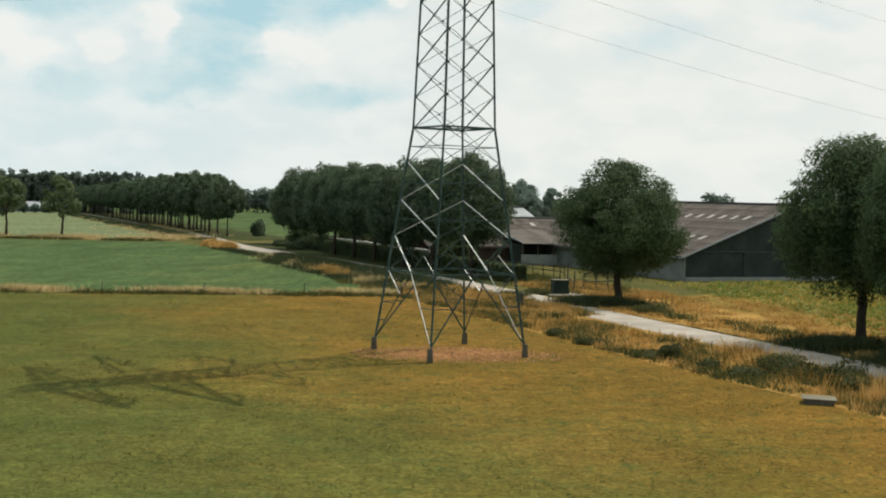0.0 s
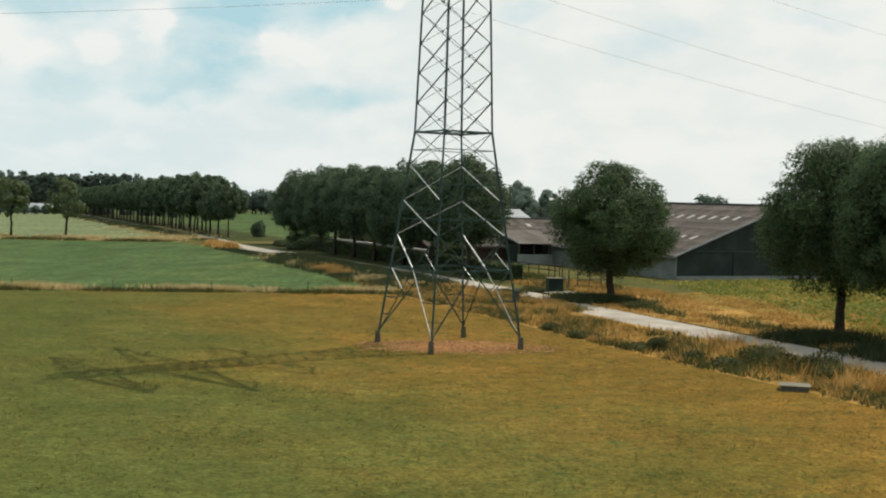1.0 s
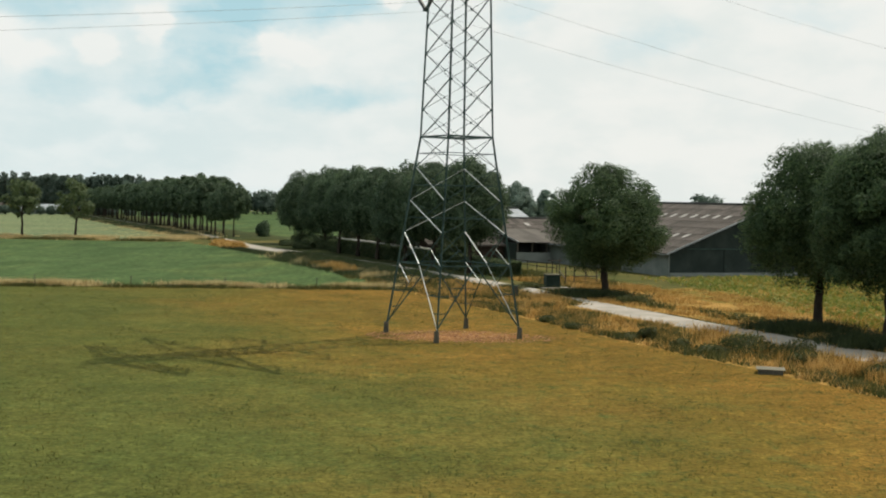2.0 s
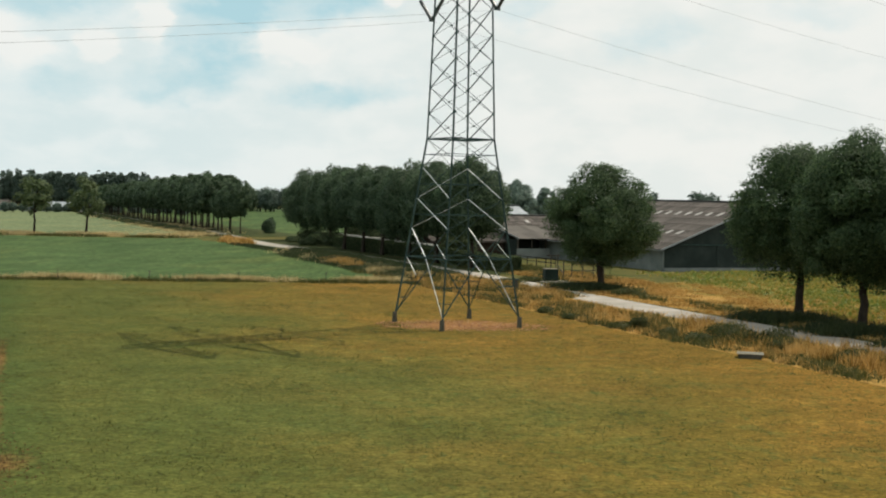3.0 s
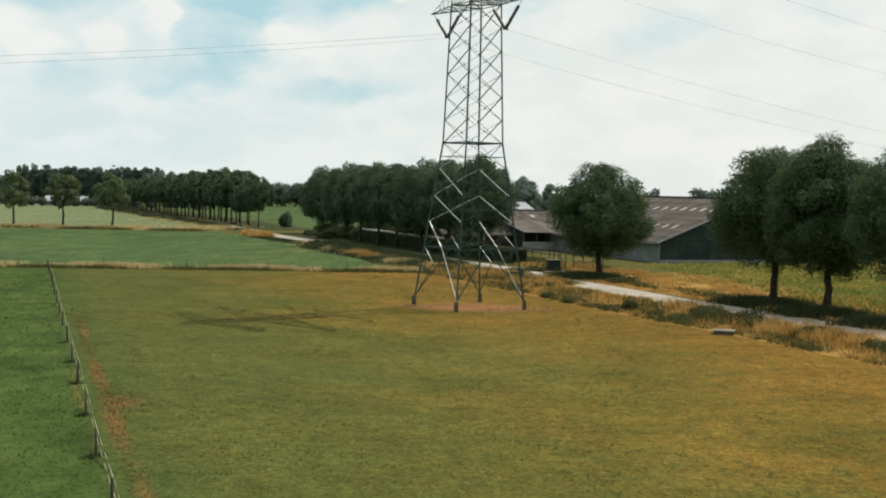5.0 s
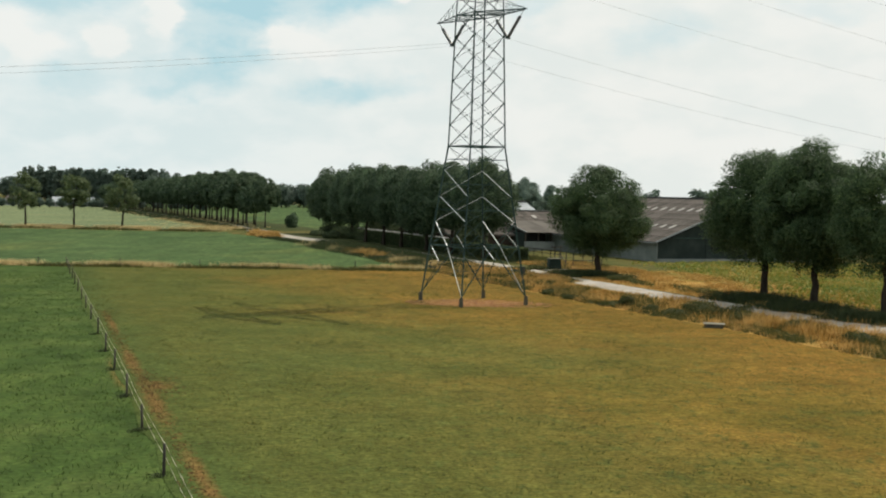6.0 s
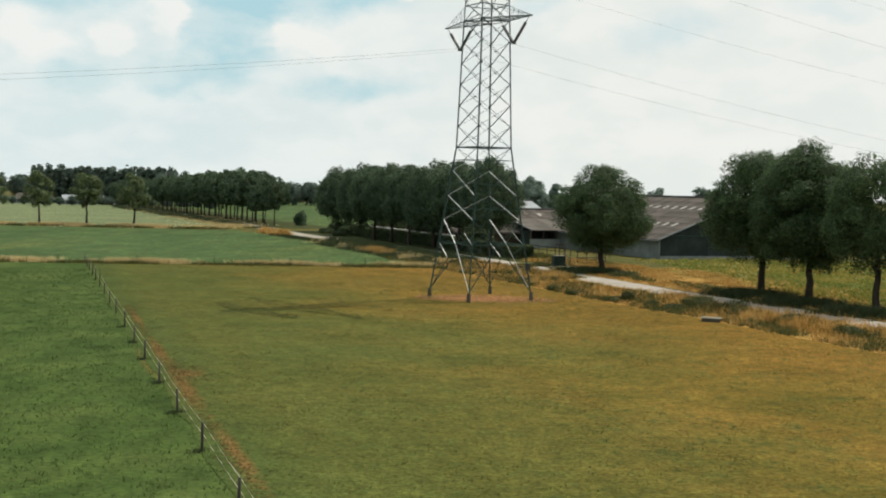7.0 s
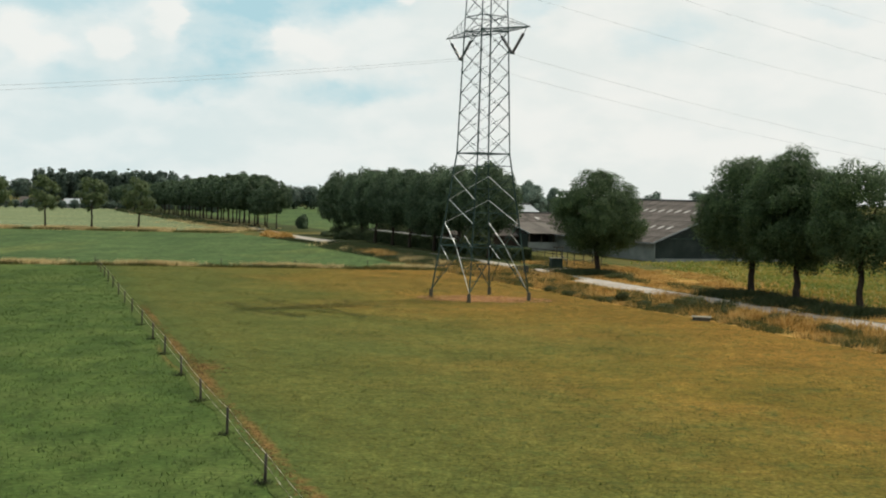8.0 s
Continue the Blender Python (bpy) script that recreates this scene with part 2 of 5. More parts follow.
for place, size in (((-20.4, 36.0), (0.6, 9.0)), ((-15.7, 22.5), (0.65, 9.0)), ((-16.7, 27.3), (1.3, 2.2)), ((-26.7, 54.5), (0.38, 9.0)), ((-10.5, 8.0), (0.5, 8.0)), ((-6.2, -4.0), (0.5, 8.0))):
    spot(M_PADDOCK, (0.165, 0.090, 0.031), place, size, 19.3, 1.0, 0.7, 0.82, 1.6)
M_LEFT = material("meadow_grass_lush", [(0.026, 0.045, 0.011), (0.037, 0.062, 0.015), (0.051, 0.077, 0.019), (0.066, 0.088, 0.024)], 0.22, 3.0, 0.95, bump=0.6, bump_size=0.05, world_space=True)
M_MEADOW = material("meadow_grass_far", [(0.046, 0.078, 0.028), (0.054, 0.088, 0.031), (0.064, 0.098, 0.035), (0.082, 0.112, 0.042)], 0.12, 1.3, 0.95, bump=0.0, world_space=True, fine_mix=0.6)
M_PALE = material("pale_crop", [(0.086, 0.11, 0.054), (0.122, 0.148, 0.074), (0.16, 0.176, 0.092)], 0.05, 0.7, 0.95, fine_mix=0.6, bump=0.4, bump_size=0.1, world_space=True)
M_GROUND = material("rough_grass", [(0.04, 0.052, 0.014), (0.075, 0.072, 0.022), (0.125, 0.095, 0.032)], 0.12, 2.0, 0.95, bump=0.6, bump_size=0.05, world_space=True)
M_VERGE = material("dry_verge", [(0.13, 0.092, 0.026), (0.26, 0.158, 0.044), (0.36, 0.21, 0.062)], 0.25, 3.0, 0.95, bump=0.7, bump_size=0.06, world_space=True)
M_CROP = material("crop_soil", [(0.075, 0.082, 0.018), (0.16, 0.118, 0.028), (0.235, 0.14, 0.034)], 0.15, 2.5, 0.95, bump=0.8, bump_size=0.1, world_space=True)
# dark weeds and the shade of the trees share this one colour
M_BANK = material("weedy_bank_with_shade", [(0.026, 0.036, 0.014), (0.040, 0.050, 0.019), (0.075, 0.068, 0.026)], 0.3, 2.0, 0.95, bump=0.5, bump_size=0.05, world_space=True)
M_ROAD = material("pale_asphalt", [(0.25, 0.225, 0.19), (0.31, 0.28, 0.237), (0.37, 0.332, 0.284)], 0.35, 9.0, 0.85, bump=0.3, bump_size=0.01, world_space=True)
M_STEEL = material("galvanised_steel", [(0.032, 0.056, 0.05), (0.046, 0.075, 0.068), (0.068, 0.101, 0.092)], 1.5, 12, 0.6, 0.0, bump=0.1, bump_size=0.005, world_space=True)
# pale steel: sunlight on the brace flanges is put into the colour
M_STEEL_SUNLIT = material("steel_sunlit_colour", [(0.36, 0.38, 0.37), (0.48, 0.5, 0.48), (0.58, 0.6, 0.58)], 1.5, 9, 0.4, 0.3, bump=0.1, bump_size=0.005, world_space=True)
M_CONCRETE = material("weathered_concrete", [(0.05, 0.049, 0.038), (0.078, 0.074, 0.058), (0.115, 0.108, 0.086)], 1.2, 14, 0.9, bump=0.4, bump_size=0.01, gloss=0.08)
M_FOOTING = material("mossy_concrete", [(0.055, 0.052, 0.038), (0.085, 0.08, 0.06), (0.125, 0.115, 0.09)], 1.2, 14, 0.95, bump=0.4, bump_size=0.01, gloss=0.05)
M_GLASS_INS = material("dark_insulator", [(0.03, 0.035, 0.035), (0.05, 0.055, 0.05)], 3, 20, 0.3, bump=0)
M_CABLE = material("aluminium_cable", [(0.2, 0.21, 0.21), (0.3, 0.31, 0.31)], 0.5, 8, 0.5, 0.5, bump=0, world_space=True)
M_BARK = material("bark", [(0.022, 0.018, 0.014), (0.042, 0.034, 0.026), (0.065, 0.053, 0.04)], 1.5, 9, 0.95, bump=0.9, bump_size=0.04, stretch=(1, 1, 0.25), gloss=0.08)
spot(M_LEFT, (0.16, 0.10, 0.032), (-19.6, 31.0), (0.8, 9.0), 19.3, 0.9, 0.55, 0.8, 1.3)
blend(M_LEFT, (0.075, 0.098, 0.028), 0.09, 0.48, 0.72, 0.5)
blend(M_LEFT, (0.068, 0.086, 0.024), 0.7, 0.54, 0.74, 0.5)
blend(M_MEADOW, (0.105, 0.118, 0.036), 0.06, 0.5, 0.68, 0.55, (1, 0.35, 1))
blend(M_MEADOW, (0.034, 0.060, 0.021), 0.10, 0.46, 0.68, 0.7, (1, 0.3, 1))
blend(M_PALE, (0.15, 0.14, 0.06), 0.05, 0.5, 0.7, 0.5, (0.4, 1, 1))
mottle(M_PADDOCK, 0.7, 0.76, 1.12)
mottle(M_PADDOCK, 5.0, 0.58, 1.36, 3)
mottle(M_PADDOCK, 1.8, 0.76, 1.2, 5)
mottle(M_PADDOCK, 0.16, 0.86, 1.12, 3)
mottle(M_LEFT, 0.8, 0.72, 1.28, 6, (1, 0.5, 1))
mottle(M_LEFT, 4.0, 0.60, 1.40, 4)
mottle(M_MEADOW, 0.35, 0.66, 1.16, 6, (1, 0.3, 1))
mottle(M_MEADOW, 1.6, 0.66, 1.34, 4, (1, 0.3, 1))
mottle(M_PALE, 1.3, 0.5, 1.45, 6, (1, 0.3, 1))
mottle(M_GROUND, 1.5, 0.7, 1.3)
mottle(M_VERGE, 2.0, 0.6, 1.4)
mottle(M_CROP, 1.2, 0.6, 1.4)
mottle(M_ROAD, 0.8, 0.85, 1.12)
M_LEAF = leafy("lime_leaves", [(0.040, 0.073, 0.030), (0.063, 0.106, 0.045), (0.100, 0.150, 0.064)], 0.5, 0.58, 0.5, 0.25)
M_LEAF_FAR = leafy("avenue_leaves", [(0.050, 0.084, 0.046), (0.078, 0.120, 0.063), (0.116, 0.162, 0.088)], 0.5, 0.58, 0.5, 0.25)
M_LEAF_LIGHT = leafy("young_leaves", [(0.062, 0.092, 0.038), (0.095, 0.13, 0.053), (0.135, 0.17, 0.074)], 0.5, 0.5, 0.5, 0.25)
# far foliage: the bluish haze of distance is put into the leaf colour
M_LEAF_HAZE = leafy("distant_hazed_leaves", [(0.076, 0.112, 0.088), (0.098, 0.138, 0.108), (0.122, 0.162, 0.126)], 0.1)
# yard trees: haze painted as a paler, bluer leaf colour
M_LEAF_YARD_HAZE = leafy("yard_tree_hazed_leaves", [(0.12, 0.175, 0.14), (0.165, 0.225, 0.18), (0.21, 0.27, 0.215)], 0.3, 0.5, 0.4)
M_HEDGE = leafy("hedge_leaves", [(0.052, 0.078, 0.036), (0.076, 0.104, 0.048), (0.11, 0.135, 0.065)])
M_DRY = leafy("dry_grass", [(0.21, 0.125, 0.03), (0.39, 0.222, 0.056), (0.54, 0.315, 0.09), (0.62, 0.41, 0.15)], 0.35, 0.3, 0.4)
M_STRAW = leafy("straw_grass", [(0.34, 0.25, 0.11), (0.5, 0.385, 0.18), (0.66, 0.53, 0.28)], 0.3, 0.3, 0.4)
M_WEED = leafy("green_weeds", [(0.045, 0.058, 0.016), (0.082, 0.088, 0.023), (0.135, 0.115, 0.033)], 0.4, 0.3, 0.4)
M_TUFT = leafy("paddock_tufts", [(0.066, 0.084, 0.02), (0.096, 0.098, 0.023), (0.134, 0.114, 0.028)], 0.1, 0.6, 0.4)
M_NETTLE = leafy("dark_nettles", [(0.024, 0.038, 0.015), (0.04, 0.056, 0.021), (0.06, 0.074, 0.027)], 0.4, 0.3, 0.4)
M_TUFT_DARK = leafy("dark_tufts", [(0.030, 0.046, 0.012), (0.048, 0.062, 0.016), (0.068, 0.074, 0.02)], 0.15, 0.5, 0.4)
M_TUFT_LUSH = leafy("lush_tufts", [(0.048, 0.08, 0.021), (0.066, 0.102, 0.028), (0.086, 0.122, 0.036)], 0.15, 0.6, 0.4)
M_CROP_LEAF = leafy("crop_leaves", [(0.125, 0.175, 0.034), (0.185, 0.215, 0.044), (0.255, 0.235, 0.05), (0.34, 0.245, 0.056)], 0.12, 0.35, 0.35)
M_WOOD = material("grey_weathered_wood", [(0.03, 0.025, 0.019), (0.052, 0.043, 0.033), (0.08, 0.068, 0.052)], 2.0, 14, 0.9, bump=0.5, bump_size=0.01, stretch=(1, 1, 0.2), vary=0.2)
M_TAPE = material("fence_tape", [(0.4, 0.36, 0.26), (0.5, 0.46, 0.35)], 2, 20, 0.7, bump=0)
M_ROOF = material("fibre_cement_roof", [(0.056, 0.049, 0.042), (0.080, 0.069, 0.060), (0.112, 0.096, 0.084)], 0.25, 2.4, 0.85, bump=0.5, bump_size=0.03, vary=0.25, gloss=0.08)
M_ROOF_PALE = material("pale_roof", [(0.2, 0.22, 0.23), (0.29, 0.31, 0.32)], 0.3, 3, 0.6, bump=0.1)
M_SKYLIGHT = material("roof_light_sheet", [(0.26, 0.245, 0.22), (0.36, 0.34, 0.31)], 0.8, 6, 0.5, bump=0.1, gloss=0.08)
M_BARN_DARK = material("dark_green_cladding", [(0.02, 0.028, 0.025), (0.028, 0.038, 0.034), (0.038, 0.049, 0.044)], 0.5, 5, 0.7, bump=0.2, vary=0.2, gloss=0.08)
M_BARN_PALE = material("pale_block_wall", [(0.12, 0.14, 0.13), (0.165, 0.185, 0.172), (0.21, 0.228, 0.214)], 0.5, 6, 0.9, bump=0.3, bump_size=0.01, vary=0.15, gloss=0.08)
M_BARN_BRICK = material("brown_brick", [(0.035, 0.028, 0.023), (0.055, 0.042, 0.034), (0.075, 0.058, 0.046)], 0.6, 9, 0.9, bump=0.4, bump_size=0.01, gloss=0.08)
M_DARK = material("shadowed_opening", [(0.012, 0.014, 0.013), (0.02, 0.022, 0.02)], 1, 8, 0.8, bump=0.1)
M_GREEN_PAINT = material("green_painted_steel", [(0.012, 0.022, 0.018), (0.018, 0.03, 0.025), (0.026, 0.04, 0.034)], 1, 10, 0.6, bump=0.1, gloss=0.08)
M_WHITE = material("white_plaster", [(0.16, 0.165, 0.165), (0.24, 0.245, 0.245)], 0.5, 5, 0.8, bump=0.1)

# ---- small tools ----


def part(name, bm, mat, parent=None, label=""):
    me = bpy.data.meshes.new(name)
    bm.to_mesh(me)
    bm.free()
    me.materials.append(mat)
    ob = new(name, me)
    ob.parent = parent
    return tagged(ob, label)


def box_bm(size, place=(0, 0, 0), turn=None, bevel=0.0, bm=None):
    bm = bm or bmesh.new()
    m = Matrix.Translation(place) @ (turn or Matrix()) @ Matrix.Diagonal((*size, 1))
    made = bmesh.ops.create_cube(bm, size=1, matrix=m)
    if bevel:
        edges = list({e for v in made["verts"] for e in v.link_edges})
        bmesh.ops.bevel(bm, geom=edges, offset=bevel, segments=1, affect="EDGES")
    return bm


def beam_bm(a, b, w, bm=None, d=None):
    """A straight bar of w by d metres from a to b."""
    a, b = Vector(a), Vector(b)
    turn = (b - a).to_track_quat("Z", "Y").to_matrix().to_4x4()
    return box_bm((w, d or w, (b - a).length), (a + b) / 2, turn, bm=bm)


def angle_bm(a, b, w, t, bm=None):
    """A rolled steel angle: two thin flanges at right angles."""
    a, b = Vector(a), Vector(b)
    turn = (b - a).to_track_quat("Z", "Y").to_matrix().to_4x4()
    bm = box_bm((w, t, (b - a).length), (a + b) / 2, turn, bm=bm)
    side = turn.to_3x3() @ Vector((-(w - t) / 2, w / 2, 0))
    return box_bm((t, w - t, (b - a).length), (a + b) / 2 + side, turn, bm=bm)


def tube_mesh(bm, pts, radii, sides=7):
    rings = []
    for i, p in enumerate(pts):
        p = Vector(p)
        way = (Vector(pts[min(i + 1, len(pts) - 1)]) - Vector(pts[max(i - 1, 0)])).normalized()
        x = way.orthogonal().normalized()
        y = way.cross(x)
        rings.append([bm.verts.new(p + radii[i] * (math.cos(a) * x + math.sin(a) * y)) for a in (2 * math.pi * k / sides for k in range(sides))])
    for r, s in zip(rings, rings[1:]):
        best = min(range(sides), key=lambda k: (r[0].co - s[k].co).length)
        for k in range(sides):
            bm.faces.new((r[k], r[(k + 1) % sides], s[(k + 1 + best) % sides], s[(k + best) % sides]))
    bm.faces.new(rings[-1])
    bm.faces.new(rings[0][::-1])
    for f in bm.faces:
        f.smooth = True
    return bm


def mesh_from(name, verts, faces_n, mat):
    """A mesh of separate faces with faces_n corners each, from an array of corners."""
    verts = np.asarray(verts, dtype=np.float32).reshape(-1, 3)
    me = bpy.data.meshes.new(name)
    count = len(verts) // faces_n
    me.vertices.add(len(verts))
    me.vertices.foreach_set("co", verts.ravel())
    me.loops.add(len(verts))
    me.loops.foreach_set("vertex_index", np.arange(len(verts), dtype=np.int32))
    me.polygons.add(count)
    me.polygons.foreach_set("loop_start", np.arange(0, len(verts), faces_n, dtype=np.int32))
    me.update(calc_edges=True)
    me.materials.append(mat)
    return me


def leaf_corners(rng, centres, size, out=None, droop=0.3):
    """Rhombic leaves at the centres, turned at random, some facing outwards."""
    n = len(centres)
    normal = rng.normal(size=(n, 3))
    normal /= np.linalg.norm(normal, axis=1, keepdims=True)
    if out is not None:
        normal = normal + 1.2 * out
        normal /= np.linalg.norm(normal, axis=1, keepdims=True)
    other = rng.normal(size=(n, 3)) - np.array([0, 0, droop])
    long = np.cross(normal, other)
    long /= np.linalg.norm(long, axis=1, keepdims=True) + 1e-9
    wide = np.cross(normal, long)
    s = (size * rng.uniform(0.6, 1.35, size=(n, 1)))
    c = centres
    return np.stack([c - long * s, c + wide * s * 0.55 - 0.1 * normal * s, c + long * s, c - wide * s * 0.55 - 0.1 * normal * s], axis=1)


def blade_corners(rng, roots, tall, wide, lean=0.35):
    """Grass blades: slim triangles that stand on their roots."""
    n = len(roots)
    a = rng.uniform(0, 2 * np.pi, n)
    side = np.stack([np.cos(a), np.sin(a), np.zeros(n)], 1) * (wide * rng.uniform(0.6, 1.4, n))[:, None]
    h = (tall * rng.uniform(0.5, 1.25, n))[:, None] * np.ones((n, 1))
    tip = np.stack([rng.normal(0, lean, n), rng.normal(0, lean, n), np.ones(n)], 1) * h
    return np.stack([roots - side, roots + side, roots + tip], 1)


# ---- the lie of the land: everything runs along a country road ----
ALONG, ACROSS, CORNER = np.array([-0.403, 0.915]), np.array([0.915, 0.403]), np.array([-4.5, 122.0])


def by_road(s, u):
    """The plan's point s metres across and u metres along the road, from the paddock's far corner."""
    return CORNER + s * ACROSS + u * ALONG


def height(x, y):
    """The ground: flat fields, a low bank that carries the road, and shallow unevenness."""
    s = (np.asarray(x) - CORNER[0]) * ACROSS[0] + (np.asarray(y) - CORNER[1]) * ACROSS[1]
    k = np.clip((s - 0.5) / 5.0, 0, 1)
    return 0.5 * k * k * (3 - 2 * k) + 0.012 * np.sin(x * 0.31 + 1.3 * np.sin(y * 0.11)) * np.cos(y * 0.23)


def sheet(name, a, b, c, d, n, m, mat, lift, label, rough=0.0, category="ground"):
    """A field between four corners (a to b one end, d to c the other), laid on the land."""
    bm = bmesh.new()
    grid = []
    for i in range(n + 1):
        row = []
        for j in range(m + 1):
            u, v = i / n, j / m
            p = (1 - u) * (1 - v) * np.array(a) + u * (1 - v) * np.array(b) + u * v * np.array(c) + (1 - u) * v * np.array(d)
            x, y = float(p[0]), float(p[1])
            if rough and (i in (0, n) or j in (0, m)):
                x += rough * noise.noise((x * 0.2, y * 0.2, 1.0))
                y += rough * noise.noise((x * 0.2, y * 0.2, 7.0))
            row.append(bm.verts.new((x, y, float(height(x, y)) + lift)))
        grid.append(row)
    for i in range(n):
        for j in range(m):
            bm.faces.new((grid[i][j], grid[i + 1][j], grid[i + 1][j + 1], grid[i][j + 1]))
    bmesh.ops.recalc_face_normals(bm, faces=bm.faces)
    if sum(f.normal.z for f in bm.faces) < 0:
        bmesh.ops.reverse_faces(bm, faces=bm.faces)
    for f in bm.faces:
        f.smooth = True
    return tagged(part(name, bm, mat), label, category, kind="structure")


def ground_sheet():
    xs = [-4000, -2000, -1000, -700] + list(range(-420, -60, 6)) + list(range(-60, 100, 2)) + list(range(100, 301, 6)) + [400, 600, 1000, 2000, 4000]
    ys = [-600, -300, -150] + list(range(-90, -30, 6)) + list(range(-30, 240, 3)) + list(range(240, 651, 6)) + [900, 1500, 2500, 4500]
    bm = bmesh.new()
    grid = [[bm.verts.new((x, y, float(height(x, y)) - 0.04)) for y in ys] for x in xs]
    for i in range(len(xs) - 1):
        for j in range(len(ys) - 1):
            bm.faces.new((grid[i][j], grid[i + 1][j], grid[i + 1][j + 1], grid[i][j + 1])).smooth = True
    return tagged(part("ground", bm, M_GROUND), "rough green and dry grassland reaching the horizon", "ground", kind="structure")


ground_sheet()
FENCE_FAR, FENCE_NEAR = np.array([-49.5, 115.6]), np.array([11.96, -60.0])
sheet("paddock", FENCE_NEAR, by_road(0, -199), CORNER, FENCE_FAR, 40, 60, M_PADDOCK, 0.03, "grazed paddock of short grass, yellowed by drought", 0.5)
sheet("pasture", (-260, -60), FENCE_NEAR + 1.5, FENCE_FAR + np.array([1.5, 0]), (-260, 92), 30, 30, M_LEFT, 0.0, "lush green pasture beside the paddock fence", 0.4)
sheet("meadow", (-260, 95), by_road(0.8, 2), by_road(8.6, 122), (-260, 222), 30, 24, M_MEADOW, 0.03, "green mown meadow behind the paddock", 0.8)
sheet("pale_field", (-420, 212), by_road(6.5, 136), by_road(8.5, 510), (-620, 600), 30, 24, M_PALE, 0.05, "pale green crop field beyond the meadow", 0.8)
sheet("crop_field", by_road(22, -150), by_road(110, -150), by_road(90, 10), by_road(23, -10), 30, 40, M_CROP, 0.03, "field of low leafy crop, turning yellow", 1.0)
sheet("rear_field", by_road(25, 112), by_road(260, 112), by_road(260, 560), by_road(30, 560), 20, 30, M_MEADOW, 0.03, "green field behind the avenue", 0.8)
sheet("dry_margin", by_road(8.5, -150), by_road(22.6, -150), by_road(23.6, -10), by_road(11.5, -14), 14, 60, M_VERGE, 0.02, "dry orange grass strip between road and crop", 0.5)
sheet("road_bank", by_road(1.6, 6), by_road(9.2, 6), by_road(6.1, 97), by_road(3.4, 97), 8, 50, M_BANK, 0.04, "dark weedy bank beside the road, tree shade added to its colour", 0.3)
sheet("avenue_verge", by_road(8.6, 130), by_road(30, 130), by_road(34, 440), by_road(9.5, 440), 10, 40, M_BANK, 0.04, "dark weedy ground under the avenue trees, shade added to its colour", 0.4)
sheet("row_verge", by_road(10.5, 8), by_road(24, 8), by_road(28, 112), by_road(9.5, 112), 10, 40, M_BANK, 0.035, "dark weedy ground under the tree row, shade added to its colour", 0.4)
ROAD = [(-190, 7.0), (-60, 7.2), (-35, 7.9), (-15, 9.7), (0, 11.4), (20, 11.5), (50, 11.4), (70, 10.6), (84, 9.0), (96, 8.0), (108, 8.5), (124, 10.4), (160, 12.2), (350, 13.5), (800, 18.0)]


def road_s(u):
    return float(np.interp(u, [r[0] for r in ROAD], [r[1] for r in ROAD]))


def road():
    bm = bmesh.new()
    rows = []
    for u in list(range(-190, 200, 4)) + list(range(200, 800, 25)):
        mid = sum(road_s(u + k) for k in (-8, -4, 0, 4, 8)) / 5
        row = []
        for off, drop in ((-2.35, -0.12), (-2.25, 0.05), (-1.1, 0.08), (0, 0.09), (1.1, 0.08), (2.25, 0.05), (2.35, -0.12)):
            p = by_road(mid + off + (0.12 * noise.noise((u * 0.3, off, 0)) if abs(off) > 2 else 0), u)
            row.append(bm.verts.new((p[0], p[1], float(height(*p)) + drop)))
        rows.append(row)
    for r, q in zip(rows, rows[1:]):
        for k in range(6):
            bm.faces.new((r[k], r[k + 1], q[k + 1], q[k]))
    return tagged(part("road", bm, M_ROAD), "narrow pale asphalt country road", "road", kind="structure")


def verge_edge(u):
    """Where the tall verge gives way to the grazed paddock, in metres across from the road's base line."""
    return np.interp(u, [-200, -85, -65, -50, -33, -10, 20], [-3.0, -2.8, -1.9, -2.1, -1.2, -0.4, -0.3])


def verge():
    bm = bmesh.new()
    rows = []
    for u in range(-190, 21, 2):
        a, z = float(verge_edge(u)) + 0.5 * noise.noise((u * 0.35, 3.0, 0)), road_s(u) - 2.2
        rows.append([])
        for k in range(9):
            p = by_road(a + (z - a) * k / 8, u)
            rows[-1].append(bm.verts.new((p[0], p[1], float(height(*p)) + (0.035 if k == 0 else 0.045))))
    for r, q in zip(rows, rows[1:]):
        for k in range(8):
            bm.faces.new((r[k], r[k + 1], q[k + 1], q[k])).smooth = True
    return tagged(part("verge", bm, M_VERGE), "roadside verge of tall dry orange grass", "verge", kind="structure")


road()
verge()

sheet("farm_drive", by_road(14.0, -4.5), by_road(14.0, -8.5), (19.6, 130.6), (20.2, 133.6), 4, 16, M_ROAD, 0.05, "pale paved drive from the road to the barn", 0.2, "drive")

# ---- the pylon ----
TURN = 13.0
ARM = np.array([math.cos(radians(-53.6)), math.sin(radians(-53.6))])
WIRE = np.array([math.cos(radians(32)), math.sin(radians(32))])


def reach(z):
    """How far a pylon leg stands from the axis at height z."""
    return float(np.interp(z, [0, 14.6, 26.8, 46, 50], [5.05, 2.66, 2.2, 1.35, 0.25]))


def corner(q, z):
    a = radians(-TURN + 90 * q)
    return PYLON + Vector((reach(z) * math.cos(a), reach(z) * math.sin(a), z))


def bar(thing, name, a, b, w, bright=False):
    # bright bars wear the steel colour with the sunlight painted in
    return part(name, angle_bm(a, b, w, max(0.012, w * 0.22)), M_STEEL_SUNLIT if bright else M_STEEL, thing, "steel brace coloured pale as if sunlit" if bright else "")


